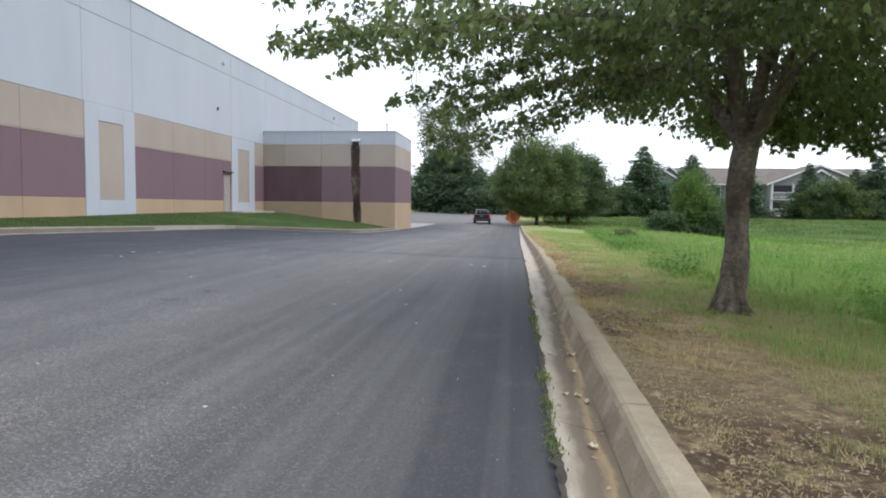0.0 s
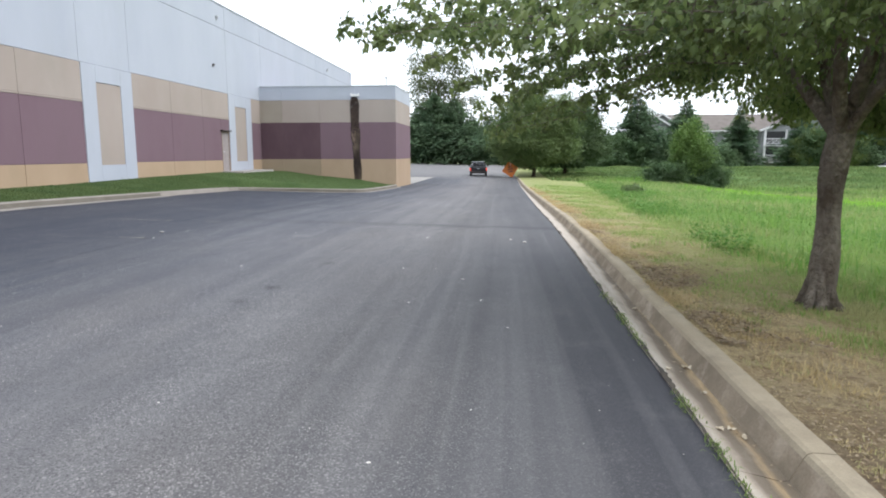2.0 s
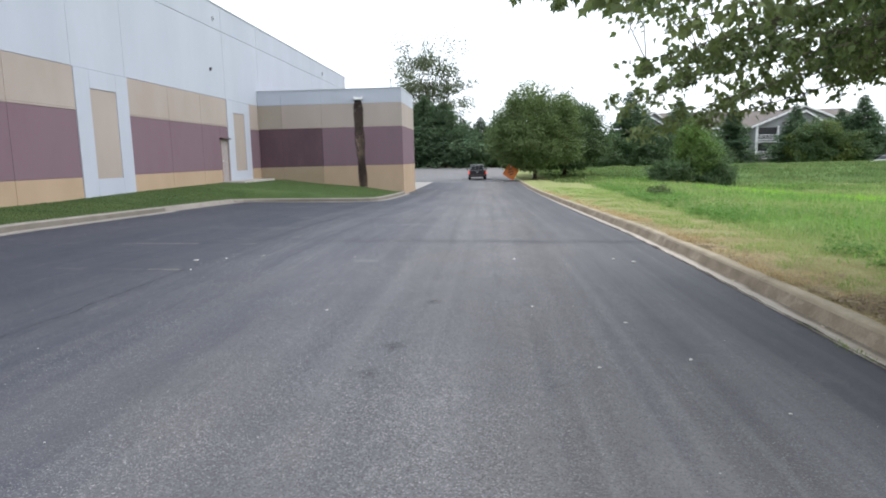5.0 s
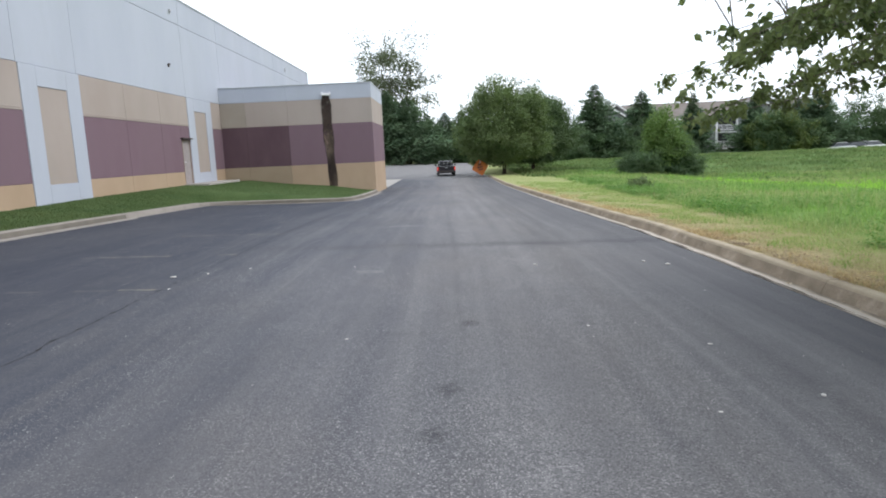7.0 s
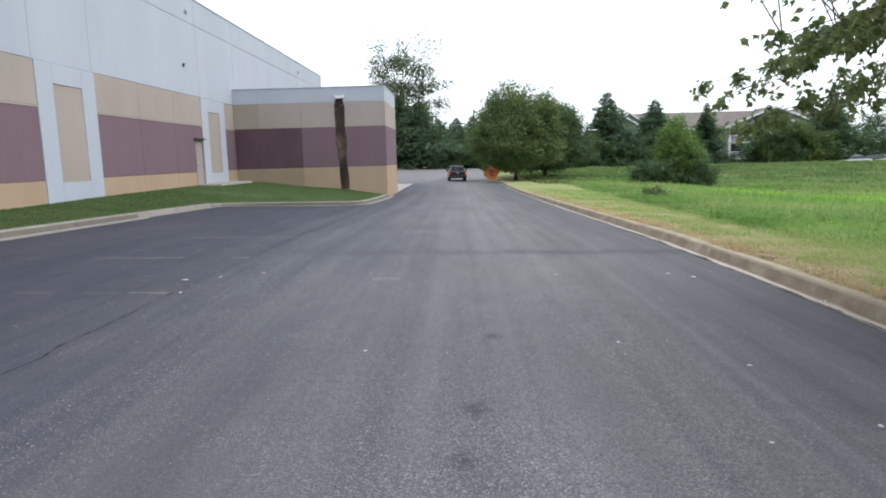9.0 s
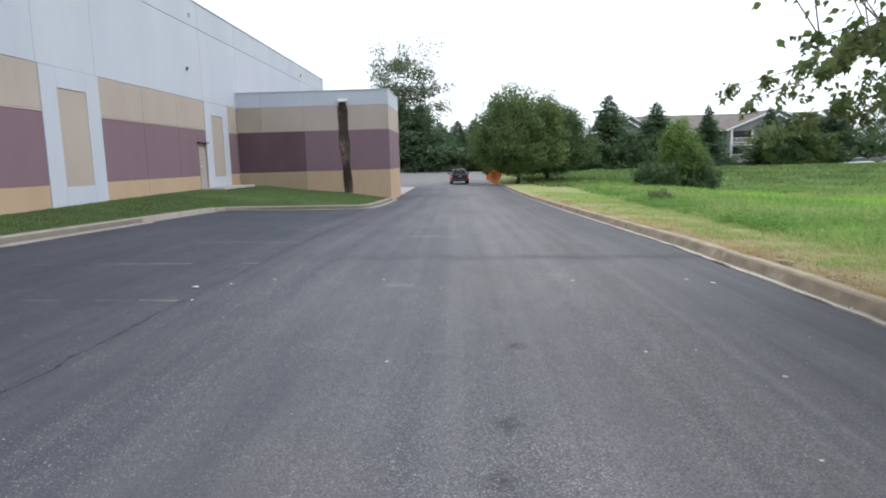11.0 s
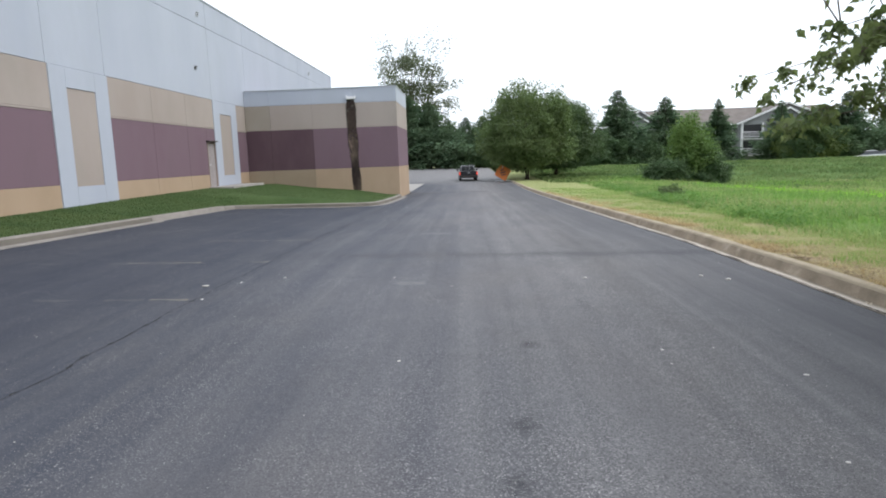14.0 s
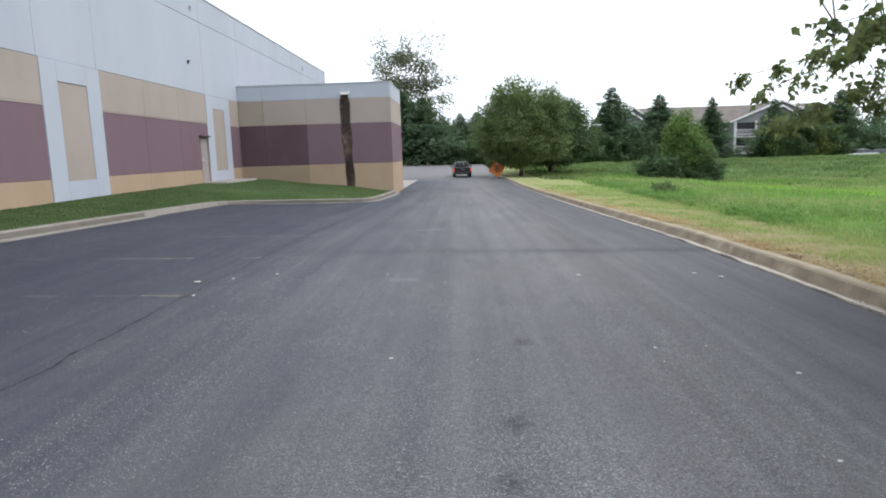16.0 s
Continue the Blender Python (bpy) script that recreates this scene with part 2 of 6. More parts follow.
def stain_material():
    """Black-brown mould thinning out at its ragged edges, with worn lighter patches."""
    m, nt, b = start("wet_mould_stain", 0.8, 0, 0.25)
    uv = nt.nodes.new("ShaderNodeSeparateXYZ")
    nt.links.new(nt.nodes.new("ShaderNodeTexCoord").outputs["UV"], uv.inputs[0])
    size = nt.nodes.new("ShaderNodeMath")
    size.operation = "ABSOLUTE"
    nt.links.new(uv.outputs[0], size.inputs[0])
    wob = nt.nodes.new("ShaderNodeMath")
    wob.operation = "MULTIPLY_ADD"
    nt.links.new(noise_of(nt, 4.0, 5, 0.65, (1, 1, 0.45), 0.2, 0.8), wob.inputs[0])
    wob.inputs[1].default_value = 0.30
    nt.links.new(size.outputs[0], wob.inputs[2])
    edge = nt.nodes.new("ShaderNodeMapRange")
    edge.inputs[1].default_value, edge.inputs[2].default_value, edge.inputs[3].default_value, edge.inputs[4].default_value = 0.84, 1.08, 1.0, 0.0
    nt.links.new(wob.outputs[0], edge.inputs[0])
    gone = nt.nodes.new("ShaderNodeMapRange")
    gone.inputs[1].default_value, gone.inputs[2].default_value, gone.inputs[3].default_value, gone.inputs[4].default_value = 0.56, 0.70, 0.97, 0.55
    src = nt.nodes.new("ShaderNodeTexNoise")
    src.inputs["Scale"].default_value, src.inputs["Detail"].default_value = 1.7, 5
    nt.links.new(nt.nodes.new("ShaderNodeNewGeometry").outputs["Position"], src.inputs["Vector"])
    nt.links.new(src.outputs[0], gone.inputs[0])
    nt.links.new(scaled(nt, edge.outputs[0], gone.outputs[0]), b.inputs["Alpha"])
    col = mixed(nt, noise_of(nt, 2.2, 5, 0.65, (1, 1, 0.5)), (0.020, 0.013, 0.012), (0.060, 0.042, 0.032))
    col = mixed(nt, scaled(nt, noise_of(nt, 1.2, 5, 0.6, (1, 1, 0.6), 0.52, 0.66), 0.7), col, (0.115, 0.088, 0.066))
    # a patch below the middle where the water has washed it paler
    washed = nt.nodes.new("ShaderNodeMapRange")
    away = nt.nodes.new("ShaderNodeVectorMath")
    away.operation = "DISTANCE"
    away.inputs[1].default_value = (-0.1, 0.50, 0.0)
    reach = nt.nodes.new("ShaderNodeVectorMath")
    reach.operation = "MULTIPLY"
    reach.inputs[1].default_value = (0.20, 1.0, 0.0)
    nt.links.new(nt.nodes.new("ShaderNodeTexCoord").outputs["UV"], reach.inputs[0])
    nt.links.new(reach.outputs[0], away.inputs[0])
    washed.inputs[1].default_value, washed.inputs[2].default_value, washed.inputs[3].default_value, washed.inputs[4].default_value = 0.05, 0.17, 0.8, 0.0
    nt.links.new(away.outputs["Value"], washed.inputs[0])
    col = mixed(nt, scaled(nt, washed.outputs[0], noise_of(nt, 6.0, 4, 0.65, (1, 1, 0.5), 0.36, 0.6)), col, (0.20, 0.145, 0.115))
    nt.links.new(col, b.inputs["Base Color"])
    return m


def gutter_material():
    """Pale concrete at the outer edge, brown grime over the middle, a sandy line at the kerb's foot."""
    m, nt, b = start("stained_gutter_concrete", 0.9, 0, 0.2)
    uv = nt.nodes.new("ShaderNodeSeparateXYZ")
    nt.links.new(nt.nodes.new("ShaderNodeTexCoord").outputs["UV"], uv.inputs[0])
    wob = nt.nodes.new("ShaderNodeMath")
    wob.operation = "MULTIPLY_ADD"
    nt.links.new(noise_of(nt, 2.2, 6, 0.65, (1.3, 0.55, 1), 0.25, 0.75), wob.inputs[0])
    wob.inputs[1].default_value = 0.42
    nt.links.new(uv.outputs[0], wob.inputs[2])
    ramp_of = nt.nodes.new("ShaderNodeValToRGB")
    stops = [(0.0, (0.185, 0.145, 0.105)), (0.26, (0.22, 0.172, 0.118)), (0.38, (0.43, 0.315, 0.18)), (0.46, (0.34, 0.255, 0.16)), (0.58, (0.165, 0.132, 0.10)), (0.80, (0.19, 0.157, 0.12)), (0.95, (0.38, 0.325, 0.262)), (1.12, (0.49, 0.435, 0.37))]
    while len(ramp_of.color_ramp.elements) < len(stops):
        ramp_of.color_ramp.elements.new(0.5)
    for e, (at, c) in zip(ramp_of.color_ramp.elements, stops):
        e.position, e.color = at / 1.42, (*c, 1)
    away = nt.nodes.new("ShaderNodeMapRange")
    away.inputs[1].default_value, away.inputs[2].default_value, away.inputs[4].default_value = 3.5, 8.5, 0.55
    nt.links.new(uv.outputs[1], away.inputs[0])
    cleaner = nt.nodes.new("ShaderNodeMath")
    nt.links.new(wob.outputs[0], cleaner.inputs[0])
    nt.links.new(away.outputs[0], cleaner.inputs[1])
    k = scaled(nt, cleaner.outputs[0], 1 / 1.42)
    nt.links.new(k, ramp_of.inputs[0])
    col = ramp_of.outputs[0]
    col = mixed(nt, scaled(nt, noise_of(nt, 1.0, 5, 0.65, (9.0, 0.8, 1), 0.5, 0.72), 0.5), col, (0.17, 0.14, 0.11))
    col = mixed(nt, scaled(nt, noise_of(nt, 3.0, 5, 0.7, (1, 0.5, 1), 0.54, 0.74), 0.45), col, (0.47, 0.42, 0.35))
    fine = noise_of(nt, 90, 3, 0.65)
    col = mixed(nt, scaled(nt, fine, 0.28), col, (0.17, 0.145, 0.115))
    nt.links.new(col, b.inputs["Base Color"])
    bumped(nt, b, fine, 0.4, 0.004)
    return m


# how far behind the kerb the mown verge ends, along the lot
MEADOW_EDGE = [(-10, 2.3), (3, 2.15), (6, 1.9), (9, 1.6), (12, 1.45), (15, 1.65), (25, 2.6), (36, 3.7), (52, 5.0), (70, 6.0)]


def ground_material():
    """Soil with thatch, moss and green turf."""
    m, nt, b = start("turf_soil", 0.95, 0, 0.1)
    col = mixed(nt, noise_of(nt, 1.4, 6, 0.65), (0.42, 0.335, 0.19), (0.54, 0.43, 0.26))
    col = mixed(nt, scaled(nt, noise_of(nt, 3.2, 6, 0.7, (1, 1, 1), 0.50, 0.62), 0.75), col, (0.36, 0.26, 0.15))
    col = mixed(nt, scaled(nt, noise_of(nt, 16.0, 5, 0.75, (1, 1, 1), 0.50, 0.68), 0.8), col, (0.145, 0.10, 0.063))
    col = mixed(nt, scaled(nt, noise_of(nt, 38.0, 4, 0.75, (1, 1, 1), 0.57, 0.68), 0.7), col, (0.56, 0.46, 0.31))
    far = mixed(nt, noise_of(nt, 0.12, 5, 0.6), (0.13, 0.27, 0.050), (0.25, 0.32, 0.090))
    far = mixed(nt, scaled(nt, noise_of(nt, 0.9, 5, 0.7), 0.6), far, (0.18, 0.26, 0.075))
    g = nt.nodes.new("ShaderNodeNewGeometry")
    sx = nt.nodes.new("ShaderNodeSeparateXYZ")
    nt.links.new(g.outputs["Position"], sx.inputs[0])
    wob = nt.nodes.new("ShaderNodeMath")
    wob.operation = "MULTIPLY_ADD"
    nt.links.new(noise_of(nt, 0.8, 4), wob.inputs[0])
    wob.inputs[1].default_value = 0.9
    edge = nt.nodes.new("ShaderNodeFloatCurve")
    scale_y = nt.nodes.new("ShaderNodeMapRange")
    scale_y.inputs[1].default_value, scale_y.inputs[2].default_value = -10.0, 70.0
    nt.links.new(sx.outputs[1], scale_y.inputs[0])
    nt.links.new(scale_y.outputs[0], edge.inputs["Value"])
    points = edge.mapping.curves[0].points
    while len(points) < len(MEADOW_EDGE):
        points.new(0.5, 0.5)
    for p, (at, u) in zip(points, MEADOW_EDGE):
        p.location, p.handle_type = ((at + 10) / 80, u / 8), "VECTOR"
    edge.mapping.update()
    lean = nt.nodes.new("ShaderNodeMath")
    lean.operation = "MULTIPLY_ADD"
    nt.links.new(edge.outputs[0], lean.inputs[0])
    lean.inputs[1].default_value = -8.0
    nt.links.new(sx.outputs[0], lean.inputs[2])
    nt.links.new(lean.outputs[0], wob.inputs[2])
    r = nt.nodes.new("ShaderNodeMapRange")
    r.inputs[1].default_value, r.inputs[2].default_value = 0.9, 2.3
    nt.links.new(wob.outputs[0], r.inputs[0])
    up = nt.nodes.new("ShaderNodeMapRange")
    up.inputs[1].default_value, up.inputs[2].default_value = 56.0, 68.0
    nt.links.new(sx.outputs[1], up.inputs[0])
    far = mixed(nt, up.outputs[0], far, (0.135, 0.215, 0.070))
    along_y = nt.nodes.new("ShaderNodeMapRange")
    along_y.inputs[1].default_value, along_y.inputs[2].default_value, along_y.inputs[4].default_value = 4.5, 9.0, 0.8
    nt.links.new(sx.outputs[1], along_y.inputs[0])
    inland = nt.nodes.new("ShaderNodeMapRange")
    inland.inputs[1].default_value, inland.inputs[2].default_value, inland.inputs[3].default_value = 1.25, 2.1, 0.25
    nt.links.new(sx.outputs[0], inland.inputs[0])
    col = mixed(nt, scaled(nt, scaled(nt, along_y.outputs[0], inland.outputs[0]), noise_of(nt, 1.1, 5, 0.65, (1, 0.6, 1), 0.3, 0.6)), col, (0.31, 0.335, 0.135))
    col = mixed(nt, scaled(nt, noise_of(nt, 2.4, 6, 0.7, (1, 0.6, 1), 0.52, 0.66), 0.75), col, (0.32, 0.245, 0.135))
    greener = nt.nodes.new("ShaderNodeMapRange")
    greener.inputs[1].default_value, greener.inputs[2].default_value, greener.inputs[4].default_value = 13.0, 28.0, 0.65
    nt.links.new(sx.outputs[1], greener.inputs[0])
    col = mixed(nt, greener.outputs[0], col, (0.27, 0.33, 0.12))
    bare = nt.nodes.new("ShaderNodeMapRange")
    bare.inputs[1].default_value, bare.inputs[2].default_value = 4.4, 2.4
    nt.links.new(sx.outputs[1], bare.inputs[0])
    col = mixed(nt, scaled(nt, scaled(nt, bare.outputs[0], noise_of(nt, 5.0, 6, 0.75, (1, 1, 1), 0.33, 0.55)), 0.95), col, (0.112, 0.079, 0.056))
    col = mixed(nt, r.outputs[0], col, far)
    nt.links.new(col, b.inputs["Base Color"])
    bumped(nt, b, noise_of(nt, 30, 5, 0.7), 0.8, 0.03)
    return m


ASPHALT = asphalt_material()
TURF = ground_material()
LAWN_KERB = surface("tan_lawn_kerb", (0.233, 0.212, 0.186), (0.312, 0.283, 0.254), 1.2, fine=70, grain=0.25, c3=(0.189, 0.170, 0.150), stain=0.9, rough=0.9, spec=0.2)
LAWN = surface("lawn_soil", (0.056, 0.096, 0.032), (0.090, 0.135, 0.050), 0.9, fine=40, grain=0.4, rough=0.95, spec=0.1, bump=0.7, distance=0.02)
CONCRETE = surface("weathered_concrete", (0.328, 0.271, 0.192), (0.437, 0.374, 0.271), 1.6, fine=90, grain=0.35, c3=(0.195, 0.160, 0.118), stain=1.3, stain_cut=(0.48, 0.72), rough=0.9, spec=0.2, bump=0.4)
GUTTER = gutter_material()
FACE = surface("grimy_kerb_face", (0.20, 0.163, 0.12), (0.35, 0.288, 0.215), 2.2, (1, 0.8, 1), fine=60, grain=0.4, c3=(0.46, 0.39, 0.31), stain=3.0, stain_cut=(0.54, 0.72), rough=0.95, spec=0.1)
PALE_CONCRETE = surface("pale_concrete", (0.30, 0.285, 0.265), (0.385, 0.365, 0.335), 1.2, fine=70, grain=0.2, c3=(0.28, 0.26, 0.23), stain=0.8, rough=0.9, spec=0.2)
GREY_KERB = surface("grey_kerb_concrete", (0.137, 0.124, 0.105), (0.186, 0.167, 0.140), 1.2, fine=70, grain=0.3, c3=(0.108, 0.095, 0.077), stain=1.1, stain_cut=(0.48, 0.7), rough=0.9, spec=0.2)
DARK_KERB = surface("dirty_kerb_concrete", (0.16, 0.14, 0.12), (0.27, 0.245, 0.21), 1.0, fine=70, grain=0.3, rough=0.9, spec=0.2)
WHITE_WALL = surface("white_painted_concrete", (0.377, 0.404, 0.467), (0.416, 0.443, 0.503), 0.35, (1, 1, 0.35), fine=50, grain=0.06, c3=(0.373, 0.396, 0.439), stain=0.5, stain_cut=(0.5, 0.8), rough=0.85, spec=0.2, bump=0.15)
TAN_WALL = surface("tan_painted_concrete", (0.328, 0.278, 0.247), (0.357, 0.308, 0.277), 0.5, (1, 1, 0.5), fine=50, grain=0.08, c3=(0.303, 0.270, 0.238), stain=0.6, rough=0.85, spec=0.2, bump=0.15)
BASE_WALL = surface("ochre_painted_concrete", (0.356, 0.261, 0.179), (0.392, 0.291, 0.204), 0.6, (1, 1, 0.6), fine=50, grain=0.1, c3=(0.311, 0.239, 0.161), stain=0.8, rough=0.85, spec=0.2, bump=0.15)
MAROON_WALL = surface("maroon_painted_concrete", (0.159, 0.104, 0.126), (0.183, 0.124, 0.148), 0.5, (1, 1, 0.4), fine=50, grain=0.1, c3=(0.138, 0.094, 0.109), stain=0.5, rough=0.85, spec=0.2, bump=0.15)
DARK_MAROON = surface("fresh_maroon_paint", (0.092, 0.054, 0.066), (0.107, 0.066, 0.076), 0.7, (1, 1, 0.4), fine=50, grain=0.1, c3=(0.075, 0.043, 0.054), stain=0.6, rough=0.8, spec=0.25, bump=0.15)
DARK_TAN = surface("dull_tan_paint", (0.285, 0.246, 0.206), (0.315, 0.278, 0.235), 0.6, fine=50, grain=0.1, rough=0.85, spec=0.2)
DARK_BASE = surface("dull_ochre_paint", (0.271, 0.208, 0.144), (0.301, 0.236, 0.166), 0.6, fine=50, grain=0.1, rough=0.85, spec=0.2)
JOINT = plain("sealant_joint", (0.32, 0.285, 0.28), 0.9, vary=0.2)
STAIN = stain_material()
BARK = surface("grey_brown_bark", (0.175, 0.145, 0.115), (0.315, 0.272, 0.222), 4, (1, 1, 0.45), fine=22, grain=0.7, c3=(0.095, 0.072, 0.055), stain=5, stain_cut=(0.50, 0.64), rough=0.95, spec=0.1, bump=1.0, distance=0.03)
DARK_BARK = surface("dark_bark", (0.045, 0.034, 0.026), (0.085, 0.065, 0.05), 5, (1, 1, 0.3), fine=28, grain=0.6, rough=0.95, spec=0.1, bump=0.9, distance=0.02)
MAPLE = leafy("maple_leaves", (0.042, 0.082, 0.028), (0.215, 0.285, 0.098), (0.255, 0.295, 0.110), rough=0.36, clump=1.4, through_light=0.5)
OAK = leafy("dense_leaves", (0.088, 0.140, 0.046), (0.124, 0.182, 0.060), (0.152, 0.196, 0.070), clump=0.5)
DEEP = leafy("deep_green_leaves", (0.056, 0.108, 0.048), (0.094, 0.158, 0.064), (0.118, 0.172, 0.070), clump=0.5)
POPLAR = leafy("grey_green_leaves", (0.078, 0.112, 0.058), (0.130, 0.165, 0.084), (0.155, 0.165, 0.090), clump=0.5)
PINE = leafy("conifer_needles", (0.076, 0.143, 0.084), (0.139, 0.220, 0.118), (0.170, 0.237, 0.126), rough=0.85, clump=0.4)
LIGHT = leafy("light_green_leaves", (0.133, 0.230, 0.056), (0.215, 0.312, 0.085), (0.082, 0.149, 0.041), clump=0.5)
YELLOWISH = leafy("yellowish_leaves", (0.126, 0.176, 0.050), (0.193, 0.227, 0.060), (0.084, 0.143, 0.047), clump=0.5)
MIDLEAF = leafy("dull_green_leaves", (0.060, 0.107, 0.042), (0.084, 0.137, 0.052), (0.103, 0.148, 0.058), clump=0.5)


# ---- lie of the land ----
def ramp(v, pairs):
    return np.interp(v, [p[0] for p in pairs], [p[1] for p in pairs])


def road_z(x, y):
    """The lot falls two in a hundred to the gutter, and runs down past the parking bays to its lower end."""
    d = ramp(y, [(10.9, 0), (14.5, 0.033), (18.6, 0.133), (24.2, 0.27), (29.1, 0.385), (37.2, 0.555), (44.5, 0.68), (50.4, 0.715), (56.7, 0.745), (61, 0.77), (75, 0.74), (110, 0.42), (130, 0.42)])
    return -0.02 * np.clip(x, -16, 6) - d


def kerb_back(y):
    return ramp(y, [(-40, 1.0), (4.5, 1.005), (8, 1.01), (30, 1.0), (61, 0.95), (130, 0.9)])


def road_edge(y):
    return kerb_back(y) - ramp(y, [(-40, 0.48), (10, 0.48), (20, 0.50), (30, 0.42), (45, 0.33), (61, 0.24), (130, 0.24)])


def smooth(a, b, v):
    t = np.clip((v - a) / (b - a), 0, 1)
    return t * t * (3 - 2 * t)


def field_z(x, y):
    """The grass right of the kerb: a level verge, a meadow in a hollow, a bank and level ground behind it."""
    kb = kerb_back(y)
    u = x - kb
    z = road_z(kb, y) + 0.105 - 0.012 * np.clip(u, 0, 2)
    low = ramp(u, [(1.9, 0), (2.6, 0.05), (5, 0.17), (9, 0.30), (12, 0.45), (17, 1.05), (22, 1.35), (30, 1.45), (200, 1.45)])
    z = z - low
    v = y - 0.03 * x
    up = smooth(57, 84, v)
    z = z * (1 - up) - 0.34 * up - 0.85 * smooth(86, 96, v)
    return np.where(u < -0.06, road_z(x, y) - 0.09, z)


def meadow_edge(y):
    return ramp(y, MEADOW_EDGE)


def sheet(name, cols, rows, place, material):
    """A grid of cols x rows corners, each put where place(a, b) says."""
    a, b = np.meshgrid(cols, rows)
    x, y, z = place(a, b)
    n, k = len(rows), len(cols)
    i = (np.arange(n - 1)[:, None] * k + np.arange(k - 1)).ravel()
    faces = np.stack([i, i + 1, i + 1 + k, i + k], 1)
    me = big_mesh(name, np.stack([x, y, z], -1).reshape(-1, 3), faces, True)
    me.materials.append(material)
    return new(name, me)


def ground_place(u, y):
    x = kerb_back(y) + u
    z = field_z(x, y)
    rough = np.array([noise.fractal(Vector((px * 0.7, py * 0.7, 0)), 1.0, 2.0, 4) for px, py in zip(x.ravel(), y.ravel())]).reshape(x.shape)
    k = np.clip((u - 0.02) * 0.6, 0, 1) * 0.035 + np.clip((u - 3) * 0.15, 0, 1) * 0.06
    far = np.clip((np.hypot(u, y) - 80) / 100, 0, 1)
    return x, y, z + rough * k * (1 - far)


ucols = np.concatenate([[-900, -300, -120, -60, -45, -30, -20, -14, -10, -6, -3, -1, -0.10, -0.05], np.arange(0, 6, 0.2), np.arange(6, 30, 0.7), [31, 34, 38, 43, 50, 60, 75, 100, 150, 250, 500, 900]])
yrows = np.concatenate([[-300, -120, -60, -30, -15, -8], np.arange(-4, 24, 0.4), np.arange(24, 108, 0.9), [109, 112, 118, 125, 150, 200, 300, 600, 1500]])
ground = sheet("ground", ucols, yrows, ground_place, TURF)
tagged(ground, "dry mown verge running into a green meadow", "ground", kind="structure")


def lot_left(y):
    return np.where(y < 27.4, -12.24, np.where(y < 43.4, ramp(y, [(27.4, -8.2), (28.2, -7.0), (29.2, -6.85), (31, -6.72), (43.4, -6.66)]), -48.0))


rows = np.concatenate([np.arange(-40, -4, 4.0), np.arange(-4, 27, 0.5), [27, 27.39, 27.41, 27.8, 28.2, 28.7], np.arange(29.2, 43, 0.8), [43.39, 43.41], np.arange(44, 111, 1.5), [111]])
asphalt = sheet("road", np.linspace(0, 1, 42), rows, lambda s, y: ((x := lot_left(y) + s * (road_edge(y) + 0.004 * np.sin(y * 7) - lot_left(y))), y, road_z(x, y)), ASPHALT)
tagged(asphalt, "worn grey asphalt lot with pale wheel tracks", "road", kind="structure")


# ---- kerb and gutter along the verge ----
def swept(name, profile, path):
    """A profile carried along places: profile(i) gives (across, up) corners at path[i]: place, sideways unit."""
    rings = []
    for i, (p, s) in enumerate(path):
        rings.append([Vector(p) + Vector((s[0] * a, s[1] * a, h)) for a, h in profile(i)])
    k = len(rings[0])
    verts = [v for r in rings for v in r]
    faces = [(i * k + j, i * k + (j + 1) % k, (i + 1) * k + (j + 1) % k, (i + 1) * k + j) for i in range(len(rings) - 1) for j in range(k)]
    faces += [tuple(range(k))[::-1], tuple(range((len(rings) - 1) * k, len(rings) * k))]
    return mesh_of(name, verts, faces)


kerb = empty("kerb", "weathered tan concrete kerb and gutter beside the verge", "kerb", (0.9, 0, 0), kind="structure")
KERB_SHAPE = [(0, -0.2), (0, 0.103), (-0.010, 0.113), (-0.118, 0.117), (-0.140, 0.108), (-0.155, 0.085), (-0.212, -0.028), (-0.212, -0.2)]


def worn_by(a, h, v):
    """Small dents and chips along the kerb's edges."""
    if h < 0.05 and h < 1:
        return 0.0
    bump = 0.006 * noise.noise(Vector((a * 9, v * 2.3, 1.0))) + 0.004 * noise.noise(Vector((a * 9, v * 9.0, 4.0)))
    return bump


